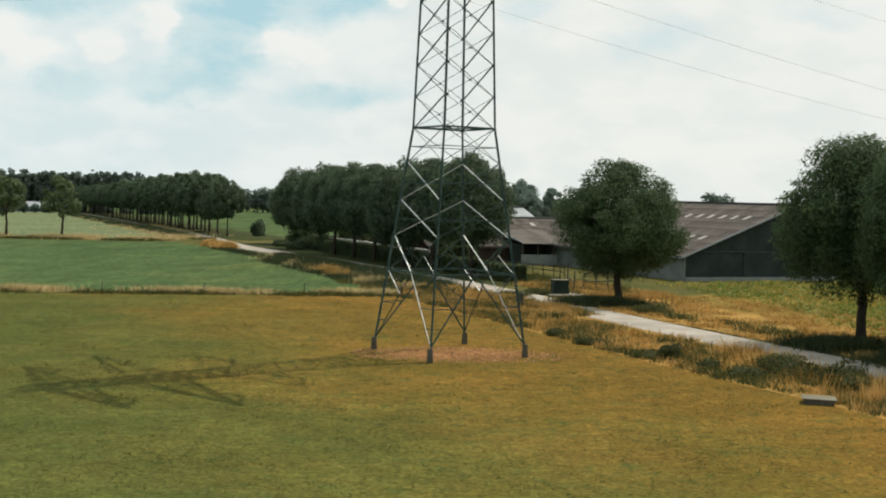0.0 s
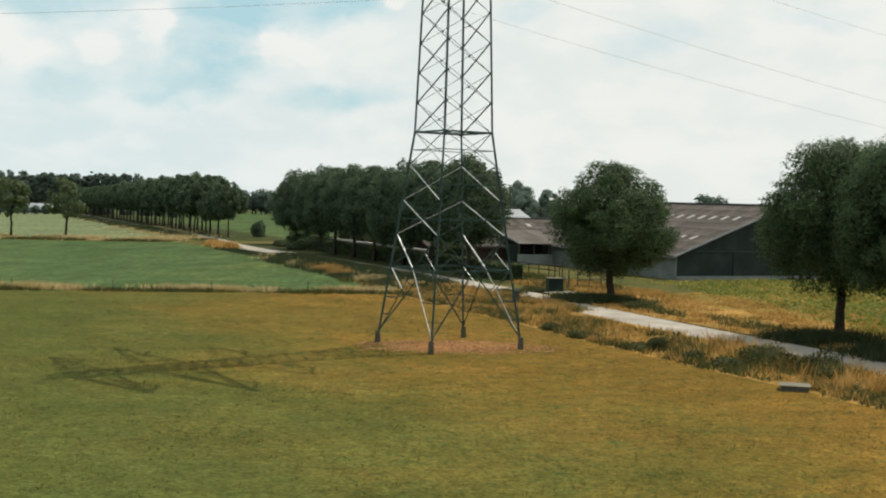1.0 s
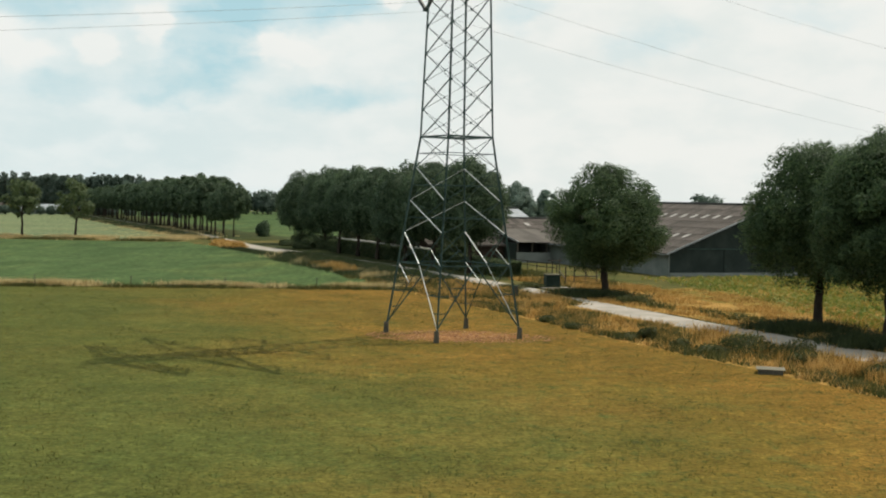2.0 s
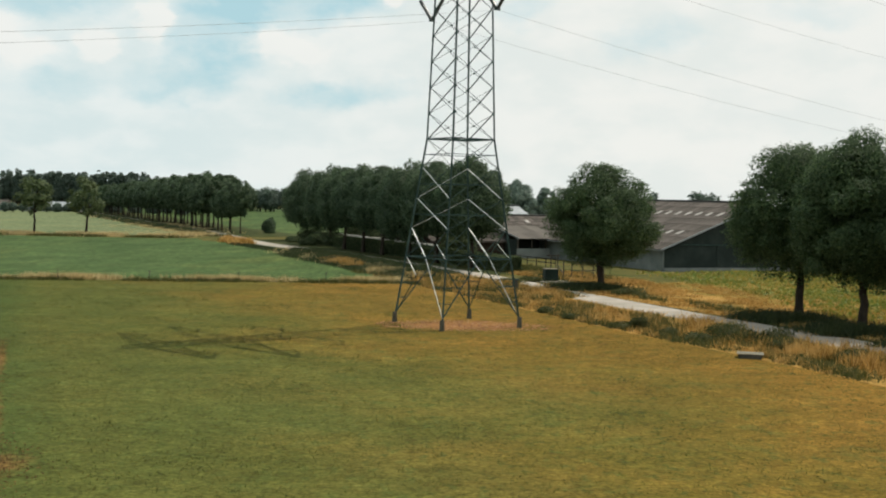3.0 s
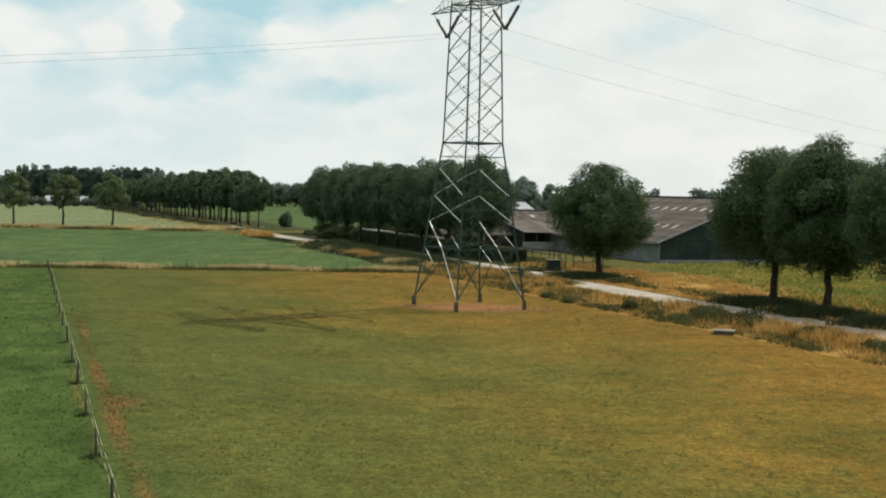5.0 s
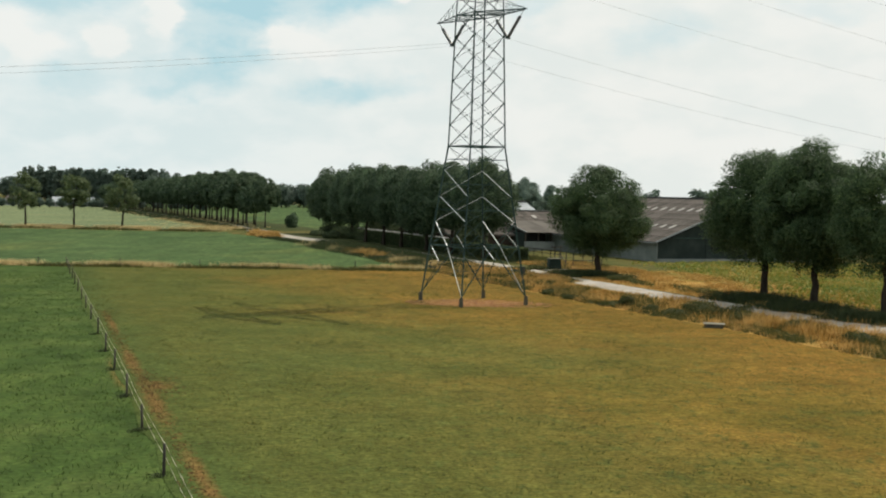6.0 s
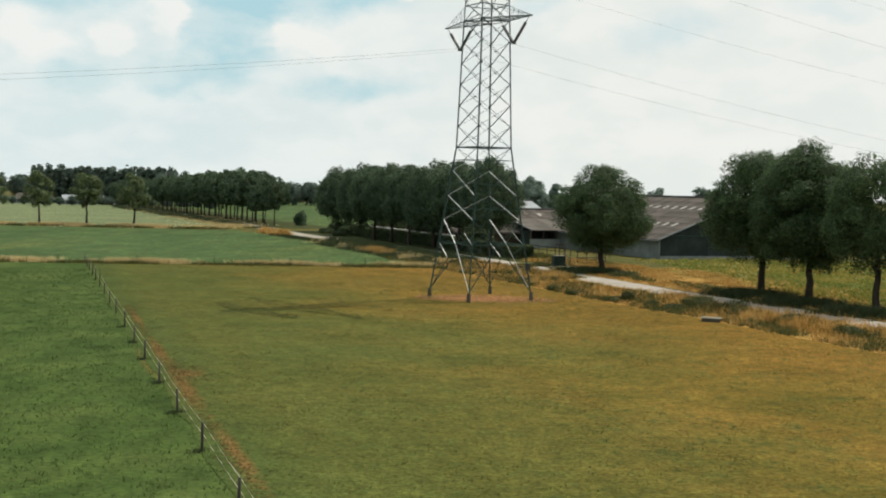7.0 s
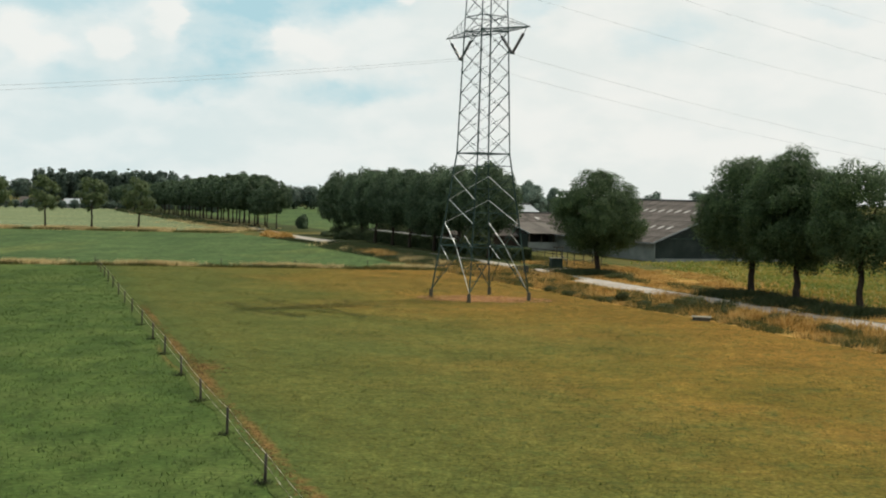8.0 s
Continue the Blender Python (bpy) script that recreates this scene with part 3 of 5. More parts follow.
def pylon():
    thing = tagged(new("pylon"), "tall grey steel lattice electricity pylon standing in the paddock", "pylon")
    thing.location = PYLON
    thing.matrix_world = Matrix.Translation(PYLON)
    shift = -PYLON
    S = lambda p: Vector(p) + shift
    low = [5.3, 7.6, 9.95, 12.4, 14.6]
    body = [14.6 + 12.2 * k / 6 for k in range(7)]
    upper = [26.8, 28.6, 30.5, 32.5, 34.5, 36.4, 38.0, 39.8, 41.6, 43.4, 45.2, 46.6]
    for q in range(4):
        # above 31 m, out of view, legs are oversized to darken the shadow
        for z0, z1, w in ((0.6, 14.6, 0.13), (14.6, 26.8, 0.15 if q % 2 else 0.115), (26.8, 31.0, 0.115 if q % 2 else 0.09), (31.0, 46.0, 0.36), (46.0, 50.0, 0.28)):
            bar(thing, "leg", S(corner(q, z0)), S(corner(q, z1)), w)
        foot = bmesh.new()
        base, top = S(corner(q, 0)), S(corner(q, 0.95))
        bmesh.ops.create_cone(foot, cap_ends=True, segments=12, radius1=0.22, radius2=0.17, depth=1.05, matrix=Matrix.Translation(base + Vector((0, 0, 0.32))))
        part("footing", foot, M_FOOTING, thing, "weathered concrete footing")
        r = (q + 1) % 4
        C = lambda k, z: S(corner(k, z))
        mid = (C(q, 5.3) + C(r, 5.3)) / 2
        bar(thing, "horizontal", C(q, 5.3), C(r, 5.3), 0.10)
        for k in (q, r):
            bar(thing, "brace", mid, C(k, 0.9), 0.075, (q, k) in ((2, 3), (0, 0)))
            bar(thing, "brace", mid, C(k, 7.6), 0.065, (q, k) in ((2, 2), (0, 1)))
            on_leg, on_brace = C(k, 3.2), mid.lerp(C(k, 0.9), (5.3 - 3.2) / 4.4)
            bar(thing, "strut", on_leg, on_brace, 0.06)
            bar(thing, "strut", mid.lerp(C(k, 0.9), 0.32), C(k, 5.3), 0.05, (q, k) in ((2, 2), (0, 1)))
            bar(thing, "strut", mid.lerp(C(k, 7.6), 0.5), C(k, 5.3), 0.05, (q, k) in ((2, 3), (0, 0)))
            on_leg, on_brace = C(k, 2.0), mid.lerp(C(k, 0.9), (5.3 - 2.0) / 4.4)
            bar(thing, "strut", on_leg, on_brace, 0.05)
        for z0, z1 in zip(low[1:], low[2:]):
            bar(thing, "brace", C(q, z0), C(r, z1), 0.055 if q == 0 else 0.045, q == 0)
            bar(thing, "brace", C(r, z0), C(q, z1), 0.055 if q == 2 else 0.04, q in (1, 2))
            zm = (z0 + z1) / 2 - 0.1
            bar(thing, "strut", C(q, zm), C(r, zm), 0.05)
        bar(thing, "horizontal", C(q, 14.6), C(r, 14.6), 0.11)
        for i, (z0, z1) in enumerate(zip(body, body[1:])):
            bar(thing, "brace", C(q, z0), C(r, z1), 0.068 if q == 2 else 0.034)
            bar(thing, "brace", C(r, z0), C(q, z1), 0.068 if q == 0 else 0.034)
        for z in (26.8, 28.25, 36.4, 37.85, 45.2, 46.6):
            bar(thing, "horizontal", C(q, z), C(r, z), 0.08)
        # unseen upper braces are thickened too, for a darker ground shadow
        for i, (z0, z1) in enumerate(zip(upper, upper[1:])):
            bar(thing, "brace", C(q, z0), C(r, z1), 0.05 if z0 < 29 else 0.26)
            bar(thing, "brace", C(r, z0), C(q, z1), 0.03 if z0 < 29 else 0.22)
    bar(thing, "horizontal", S(corner(0, 14.6)), S(corner(2, 14.6)), 0.07)
    bar(thing, "horizontal", S(corner(1, 14.6)), S(corner(3, 14.6)), 0.07)
    for q in (0, 1):
        bar(thing, "horizontal", S(corner(q, 26.8)), S(corner(q + 2, 26.8)), 0.13)
    # gusset plates where the body's braces cross and meet the legs
    plate = bpy.data.meshes.new("gusset")
    bm = box_bm((0.15, 0.03, 0.15), bevel=0.006)
    bm.to_mesh(plate)
    bm.free()
    plate.materials.append(M_STEEL)
    for q in range(4):
        r = (q + 1) % 4
        a, c = corner(q, 20), corner(r, 20)
        turn = Matrix.Rotation(math.atan2((c - a).y, (c - a).x), 4, "Z")
        for z0, z1 in zip(body, body[1:]):
            cross = (corner(q, (z0 + z1) / 2) + corner(r, (z0 + z1) / 2)) / 2
            for p in (cross, corner(q, z0).lerp(corner(r, z0), 0.04)):
                ob = new("gusset", plate)
                ob.matrix_basis = Matrix.Translation(S(p)) @ turn
                ob.parent = thing
    # crossarms with pairs of slanting insulator strings
    for z, length, hang in ((26.8, 6.85, 4.2), (36.4, 10.0, 7.3), (45.2, 7.9, 5.5)):
        up = 1.45 if z < 45 else 1.4
        for sign, (q, r) in ((1, (3, 0)), (-1, (1, 2))):
            arm = bmesh.new()
            # crossarms out of view get wider bars to strengthen their shadow
            k_arm = 1.0 if z < 30 else 2.8
            tip = Vector((*(sign * ARM * length), z - 0.12))
            a0, b0, a1, b1 = S(corner(q, z)), S(corner(r, z)), S(corner(q, z + up)), S(corner(r, z + up))
            for p in (a0, b0):
                angle_bm(p, tip, 0.09 * k_arm, 0.022, arm)
            for p in (a1, b1):
                angle_bm(p, tip, 0.045 * k_arm, 0.014, arm)
            steps = 4
            for k in range(1, steps + 1):
                f, g = k / (steps + 1), (k - 1) / (steps + 1)
                pa, pb, ta, tb = a0.lerp(tip, f), b0.lerp(tip, f), a1.lerp(tip, f), b1.lerp(tip, f)
                angle_bm(pa, pb, 0.04 * k_arm, 0.012, arm)
                angle_bm(a0.lerp(tip, g), pb, 0.04 * k_arm, 0.012, arm)
                if k < steps:
                    angle_bm(pa, ta, 0.03 * k_arm, 0.010, arm)
                    angle_bm(pb, tb, 0.03 * k_arm, 0.010, arm)
                    angle_bm(a1.lerp(tip, g), pa, 0.03 * k_arm, 0.010, arm)
                    angle_bm(b1.lerp(tip, g), pb, 0.03 * k_arm, 0.010, arm)
            arm_frame = part("crossarm", arm, M_STEEL, thing)
            low_end = Vector((*(sign * ARM * hang), z - 2.45))
            for far in (length - 0.35, hang - (length - 0.35 - hang)):
                high = Vector((*(sign * ARM * far), z))
                string = bmesh.new()
                tube_mesh(string, [high, high.lerp(low_end, 0.27)], [0.03, 0.03], 5)
                first, last = high.lerp(low_end, 0.27), high.lerp(low_end, 0.97)
                pts, radii = [], []
                for k in range(29):
                    pts.append(first.lerp(last, k / 28))
                    radii.append(0.17 if k % 2 else 0.11)
                tube_mesh(string, pts, radii, 7)
                part("insulator_string", string, M_GLASS_INS, arm_frame, "dark ribbed insulator string")
            clamp = box_bm((0.5, 0.12, 0.16), low_end, Matrix.Rotation(math.atan2(WIRE[1], WIRE[0]), 4, "Z"))
            part("clamp", clamp, M_STEEL, arm_frame)
    # climbing pegs up one leg
    for k in range(60):
        z = 3.0 + 0.4 * k
        p = S(corner(3, z))
        part("climbing_peg", beam_bm(p, p + Vector((-0.13, -0.2, 0)), 0.035), M_STEEL, thing)
    return thing


pylon()


def cable(place, span, sag, thick, label):
    """One conductor that hangs from the pylon both ways to pylons far off."""
    bm = bmesh.new()
    pts = []
    for k in range(-60, 61):
        d = span * (k / 60) * abs(k / 60) ** 0.3
        f = abs(d) / span
        pts.append((place[0] + WIRE[0] * d, place[1] + WIRE[1] * d, place[2] - 4 * sag * f * (1 - f)))
    tube_mesh(bm, pts, [thick] * len(pts), 5)
    return tagged(part("power_cable", bm, M_CABLE), label, "cable", "power line cables")


for z, hang in ((24.3, 4.2), (33.9, 7.3), (42.7, 5.5)):
    for sign in (1, -1):
        p = PYLON + Vector((*(sign * ARM * hang), z))
        cable(p, 310.0, 12.0, 0.010, "thin grey overhead power cable hanging from the pylon")
cable(PYLON + Vector((0, 0, 50.0)), 310.0, 9.0, 0.010, "thin grey earth wire from the pylon top")

# ---- trees ----


def crown_points(rng, n, wide, tall, base, lumps, fat=1.0):
    """Leaf places in a lumpy crown: clusters on and inside a dome that is broadest below its middle."""
    centres, radii = [], []
    mid = 0.42 * tall
    for i in range(lumps):
        h = 1 - 2 * (i + 0.5) / lumps
        a = 2.39996 * i + rng.normal(0, 0.15)
        h = min(1.0, max(-1.0, h + rng.normal(0, 0.07)))
        ring = math.sqrt(max(0.0, 1 - h * h)) if h > 0 else (1 - abs(h) ** 2.4) ** (1 / 2.4)
        ring *= 1 - 0.05 * max(h, 0.0)
        k = rng.uniform(0.82, 1.04) if h > 0.25 or rng.uniform() < 0.7 else rng.uniform(0.25, 0.7)
        r = rng.choice((0.075, 0.11, 0.155)) * rng.uniform(0.9, 1.15) * wide * fat
        up = (tall - mid - 0.8 * r) if h > 0 else (mid - 0.8 * r)
        centres.append(np.array([math.cos(a) * ring * (wide / 2 - r), math.sin(a) * ring * (wide / 2 - r), h * up]) * k)
        radii.append(r)
    centres, radii = np.array(centres), np.array(radii)
    pick = rng.choice(lumps, n, p=radii**2 / (radii**2).sum())
    d = rng.normal(size=(n, 3))
    d[:, 2] += 0.25
    d /= np.linalg.norm(d, axis=1, keepdims=True)
    bumps = 1 + 0.16 * np.sin(7 * d[:, 0] + pick) * np.sin(6 * d[:, 1] + 2 * pick) + 0.10 * np.sin(13 * d[:, 2] + 3 * pick)
    r = radii[pick] * rng.uniform(0.0, 1.0, n) ** 0.18 * bumps * (1 + 0.06 * rng.normal(size=n))
    pts = centres[pick] + d * r[:, None] * np.array([1, 1, 0.85])
    out = pts / (np.linalg.norm(pts, axis=1, keepdims=True) + 1e-6)
    pts[:, 2] += base + mid
    return pts, 0.6 * out + 1.0 * d, centres + np.array([0, 0, base + mid])


def make_tree(name, seed, total, wide, base, trunk_r, leaves, leaf, mat, lumps, label, lean=0.0, flat=1.0):
    """A trunk with limbs that reach into a crown of many leaves."""
    rng = np.random.default_rng(seed)
    thing = tagged(new(name), label, "tree")
    tall = total - base
    pts, out, centres = crown_points(rng, leaves, wide, tall, base, lumps)
    pts[:, 1] *= flat
    centres[:, 1] *= flat
    bm = bmesh.new()
    n = 9
    fork = base + tall * 0.35
    line = [(lean * (k / n) + 0.06 * rng.normal() * (k > 0), 0.06 * rng.normal() * (k > 0), -0.3 + (fork + 0.3) * k / n) for k in range(n + 1)]
    tube_mesh(bm, line, [trunk_r * (1.45 if k == 0 else 1.12 if k == 1 else 1.0) * (1 - 0.5 * k / n) for k in range(n + 1)], 10)
    part("trunk", bm, M_BARK, thing)
    for k in range(min(9, lumps)):
        c = centres[rng.integers(lumps)]
        z = base * 0.85 + (fork - base * 0.85) * rng.uniform(0.1, 1)
        start = Vector((lean * z / fork, 0, z))
        end = Vector(c)
        middle = start.lerp(end, 0.5) + Vector((0, 0, 0.12 * (end - start).length))
        limb = bmesh.new()
        tube_mesh(limb, [start, start.lerp(middle, 0.5) + Vector((0, 0, 0.05)), middle, end], [trunk_r * 0.42, trunk_r * 0.32, trunk_r * 0.24, trunk_r * 0.08], 6)
        part("limb", limb, M_BARK, thing)
    me = mesh_from("crown", leaf_corners(rng, pts, leaf, out), 4, mat)
    ob = new("crown", me)
    ob.parent = thing
    return thing


def plant(p, turn, scale=1.0, sink=0.05):
    return Matrix.Translation((p[0], p[1], float(height(*p)) - sink)) @ Matrix.Rotation(radians(turn), 4, "Z") @ Matrix.Diagonal((scale, scale, scale, 1))


def settle(tree, p, turn):
    tree.matrix_world = plant(p, turn)
    return tree


near_label = "broad roadside lime tree with a dense dark green crown"
settle(make_tree("lime_tree", 11, 13.9, 13.9, 2.0, 0.42, 118000, 0.105, M_LEAF, 80, near_label, flat=0.85), (16.4, 113.5), 23.8)
settle(make_tree("lime_tree", 12, 15.2, 14.2, 2.9, 0.40, 122000, 0.105, M_LEAF, 82, near_label, flat=0.84), (29.1, 84.0), 23.8)
settle(make_tree("lime_tree", 13, 15.3, 13.4, 2.9, 0.40, 118000, 0.105, M_LEAF, 80, near_label, flat=0.84), (31.4, 75.3), 203.8)
settle(make_tree("lime_tree", 14, 14.4, 12.0, 3.2, 0.36, 40000, 0.115, M_LEAF, 60, "roadside lime tree with an open, lighter green crown", flat=0.75), (34.8, 66.7), 23.8)

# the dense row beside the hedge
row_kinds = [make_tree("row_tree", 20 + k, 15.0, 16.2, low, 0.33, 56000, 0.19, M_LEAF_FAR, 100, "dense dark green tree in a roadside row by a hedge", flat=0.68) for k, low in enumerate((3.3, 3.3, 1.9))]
rng_row = np.random.default_rng(5)
for k, (s_row, u, grow) in enumerate(((17.2, 20, 1), (17.2, 32, 1), (17.2, 42, 1), (17.2, 53, 1), (17.2, 62, 1), (17.4, 71.5, 1), (19.6, 87.5, 1.0), (21.6, 107.0, 0.98))):
    p = by_road(s_row + rng_row.uniform(-0.3, 0.3), u)
    m = plant(p, 113.8 + 180 * (k % 2))
    if k == 0:
        m = m @ Matrix.Diagonal((0.80, 0.95, 1.03, 1))
    if k < 3:
        row_kinds[k].matrix_world = m
        tagged(row_kinds[k], group="trees in the row by the hedge")
    else:
        t = copy_thing(row_kinds[2 if k > 5 else k % 2], m)
        f = grow * rng_row.uniform(0.97, 1.02)
        t.scale = (f, f, f)

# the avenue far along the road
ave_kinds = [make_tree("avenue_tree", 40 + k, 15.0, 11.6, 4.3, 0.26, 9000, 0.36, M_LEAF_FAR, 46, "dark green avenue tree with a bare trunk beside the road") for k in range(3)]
first = 0
for s0, u0, u1, step in ((17.2, 145.5, 420, 7.6), (21.0, 170, 420, 8.2)):
    u = u0
    while u < u1:
        p = by_road(s0 + rng_row.uniform(-0.5, 0.5), u + rng_row.uniform(-0.8, 0.8))
        f = rng_row.uniform(0.95, 1.05) * (float(np.interp(u, [140, 156, 161, 168, 185, 260, 420], [0.84, 0.83, 0.68, 0.90, 0.97, 0.84, 0.66])))
        m = plant(p, rng_row.uniform(0, 360))
        slim = float(np.interp(u, [140, 160, 180], [0.82, 0.82, 1.0]))
        if first < 3:
            ave_kinds[first].matrix_world = m @ Matrix.Diagonal((f * slim, f * slim, f, 1))
            tagged(ave_kinds[first], group="trees of the avenue")
        else:
            t = copy_thing(ave_kinds[first % 3], m)
            t.scale = (f * slim, f * slim, f)
        first += 1
        u += step

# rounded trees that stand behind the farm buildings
settle(make_tree("yard_tree", 71, 13.9, 10.4, 1.5, 0.3, 14000, 0.26, M_LEAF_YARD_HAZE, 60, "rounded tree behind the farm buildings, haze in its leaf colour"), (15.4, 245), 10)
settle(make_tree("yard_tree", 72, 12.9, 6.6, 1.5, 0.24, 7000, 0.26, M_LEAF_YARD_HAZE, 40, "slim tree behind the farm buildings, haze in its leaf colour"), (22.0, 248), 70)

# young trees along the pale field
young = [make_tree("young_tree", 60 + k, 12.8, 9.4, 3.9, 0.28, 2300, 0.30, M_LEAF_LIGHT, 20, "young tree with a thin light green crown at the field edge", 0.5 - 0.4 * k) for k in range(2)]
for k, p in enumerate([(-78.2, 246.6), (-89.1, 245.5), (-99.3, 242.5), (-109.5, 239.5), (-120.0, 237.0)]):
    m = plant(p, 50 * k)
    if k < 2:
        young[k].matrix_world = m
        tagged(young[k], group="young trees in a line")
    else:
        copy_thing(young[k % 2], m)


def bush(name, seed, p, wide, tall, n, leaf, mat, label, category="bush"):
    rng = np.random.default_rng(seed)
    d = rng.normal(size=(n, 3))
    d /= np.linalg.norm(d, axis=1, keepdims=True)
    lump = 1 + 0.25 * np.sin(3.1 * d[:, 0] + seed) + 0.2 * np.sin(4.3 * d[:, 1] + 2 * seed)
    pts = d * (rng.uniform(0.1, 1, n) ** 0.45 * lump)[:, None] * np.array([wide / 2, wide / 2, tall / 2])
    pts[:, 2] = np.abs(pts[:, 2] + tall * 0.35)
    ob = new(name, mesh_from(name, leaf_corners(rng, pts, leaf, d), 4, mat))
    ob.location = (p[0], p[1], float(height(*p)))
    return tagged(ob, label, category)


def far_wood(name, seed, a, b, depth, tall, n_trees, leaves, leaf, mat, label, slim=0.5):
    """A far belt of trees, one crown beside another."""
    rng = np.random.default_rng(seed)
    a, b = np.array(a, float), np.array(b, float)
    side = np.array([-(b - a)[1], (b - a)[0]]) / np.linalg.norm(b - a)
    all_pts, outs = [], []
    trunks = bmesh.new()
    for k in range(n_trees):
        p = a + (b - a) * (k + rng.uniform(-0.4, 0.4)) / n_trees + side * rng.uniform(0, depth)
        h = tall * rng.uniform(0.9, 1.05)
        pts, out, _ = crown_points(rng, leaves, h * slim, h * 0.97, h * 0.03, 16, 2.1)
        pts[:, :2] += p
        all_pts.append(pts)
        outs.append(out)
        tube_mesh(trunks, [(p[0], p[1], 0), (p[0], p[1], h * 0.6)], [0.35, 0.15], 5)
    thing = tagged(new(name), label, "trees", kind="stuff")
    part("trunk", trunks, M_BARK, thing)
    ob = new("crown", mesh_from("crown", leaf_corners(rng, np.concatenate(all_pts), leaf, np.concatenate(outs)), 4, mat))
    ob.parent = thing
    return thing


far_wood("poplar_belt", 81, (-262, 700), (-158, 610), 8, 19.6, 110, 900, 0.7, M_LEAF_HAZE, "distant belt of tall slender dark trees on the horizon", 0.28)
far_wood("far_woodland", 82, (-168, 600), (-100, 430), 26, 16.0, 26, 1300, 0.7, M_LEAF_HAZE, "distant dark woodland edge", 0.55)
far_wood("farmyard_trees", 83, (8, 240), (32, 255), 8, 10.5, 7, 3500, 0.34, M_LEAF_HAZE, "trees behind the farm buildings, bluish haze in their leaf colour", 0.7)
far_wood("horizon_trees", 84, (-560, 760), (-236, 716), 30, 15, 90, 500, 1.1, M_LEAF_HAZE, "distant low trees on the horizon", 0.6)
far_wood("horizon_trees", 85, (-100, 575), (-8, 590), 20, 13.5, 30, 500, 0.9, M_LEAF_HAZE, "distant low trees on the horizon", 0.7)
far_wood("horizon_trees", 86, (60, 330), (190, 380), 30, 13.5, 9, 1100, 0.7, M_LEAF_HAZE, "distant trees behind the barn", 0.7)

far_wood("far_hedge", 87, (-330, 452), (-104, 474), 4, 4.2, 60, 420, 0.5, M_LEAF_HAZE, "low dark hedge at the far end of the pale field", 1.2)

far_wood("yard_hedge", 88, by_road(29, 44), by_road(31, 102), 3, 5.2, 18, 1500, 0.3, M_HEDGE, "dark unclipped hedge behind the silage wall", 1.0)

# ---- hedge, bushes ----


def hedge():
    rng = np.random.default_rng(7)
    u = rng.uniform(10.6, 80, 60000)
    face = rng.choice(4, 60000, p=[0.38, 0.2, 0.36, 0.06])
    s = np.where(face == 0, 0.0, np.where(face == 1, 2.0, rng.uniform(0, 2.0, 60000)))
    z = np.where(face == 2, 1.95 + 0.05 * np.sin(u * 0.8), rng.uniform(0.0, 1.95, 60000))
    u = np.where(face == 3, 10.6, u)
    s = s + rng.normal(0, 0.09, 60000)
    z = z + rng.normal(0, 0.07, 60000)
    xy = CORNER + np.outer(s + 18.0, ACROSS) + np.outer(u, ALONG)
    pts = np.column_stack([xy, np.abs(z) + 0.45])
    thing = tagged(new("hedge"), "long trimmed dark green hedge along the road", "hedge")
    core = bmesh.new()
    c = by_road(19.0, 45.3)
    box_bm((68.6, 1.7, 1.8), (c[0], c[1], 1.35), Matrix.Rotation(math.atan2(ALONG[1], ALONG[0]), 4, "Z"), bm=core)
    part("branches", core, M_BARK, thing, "dark inner branches")
    ob = new("foliage", mesh_from("foliage", leaf_corners(rng, pts, 0.16), 4, M_HEDGE))
    ob.parent = thing


hedge()
M_BUSH = leafy("bush_leaves", [(0.042, 0.055, 0.018), (0.070, 0.082, 0.027), (0.115, 0.115, 0.042)])
for k, (x, y, w, h) in enumerate(((14.8, 78.2, 1.2, 1.7), (13.4, 78.9, 2.0, 0.7), (16.4, 74.0, 1.5, 0.9), (18.1, 71.2, 2.6, 0.9), (20.8, 71.6, 3.2, 1.3), (10.6, 85.4, 1.7, 0.7), (18.1, 105.2, 2.6, 1.3), (22.6, 66.3, 1.8, 1.2), (25.6, 60.4, 2.4, 1.0), (8.6, 90.6, 1.6, 0.8), (28.3, 53.0, 2.2, 1.1), (9.8, 123.2, 2.0, 0.9), (7.2, 119.5, 2.4, 1.0), (20.4, 72.6, 2.8, 1.7), (22.7, 68.2, 2.6, 1.5))):
    bush("verge_bush", 200 + k, (x, y), w * 1.15, h * 0.8, 1800, 0.09, M_BUSH, "low dark green bush among the dry verge grass")
for k, (s_b, u_b, w, h) in enumerate(((20.5, 84, 5.0, 2.6), (21.5, 91, 6.0, 3.0), (22.0, 98, 6.5, 2.8), (22.5, 105, 6.0, 3.2), (23.0, 112, 5.0, 2.4), (18.0, 92, 3.6, 1.6), (16.5, 99, 3.2, 1.3), (15.0, 86, 2.6, 1.1))):
    bush("undergrowth", 230 + k, by_road(s_b, u_b), w, h, 2600, 0.17, M_HEDGE, "dark green undergrowth at the end of the tree row")
bush("shrub", 31, (-41.6, 268), 3.0, 4.4, 2200, 0.28, M_LEAF_FAR, "round dark shrub at the edge of the field")

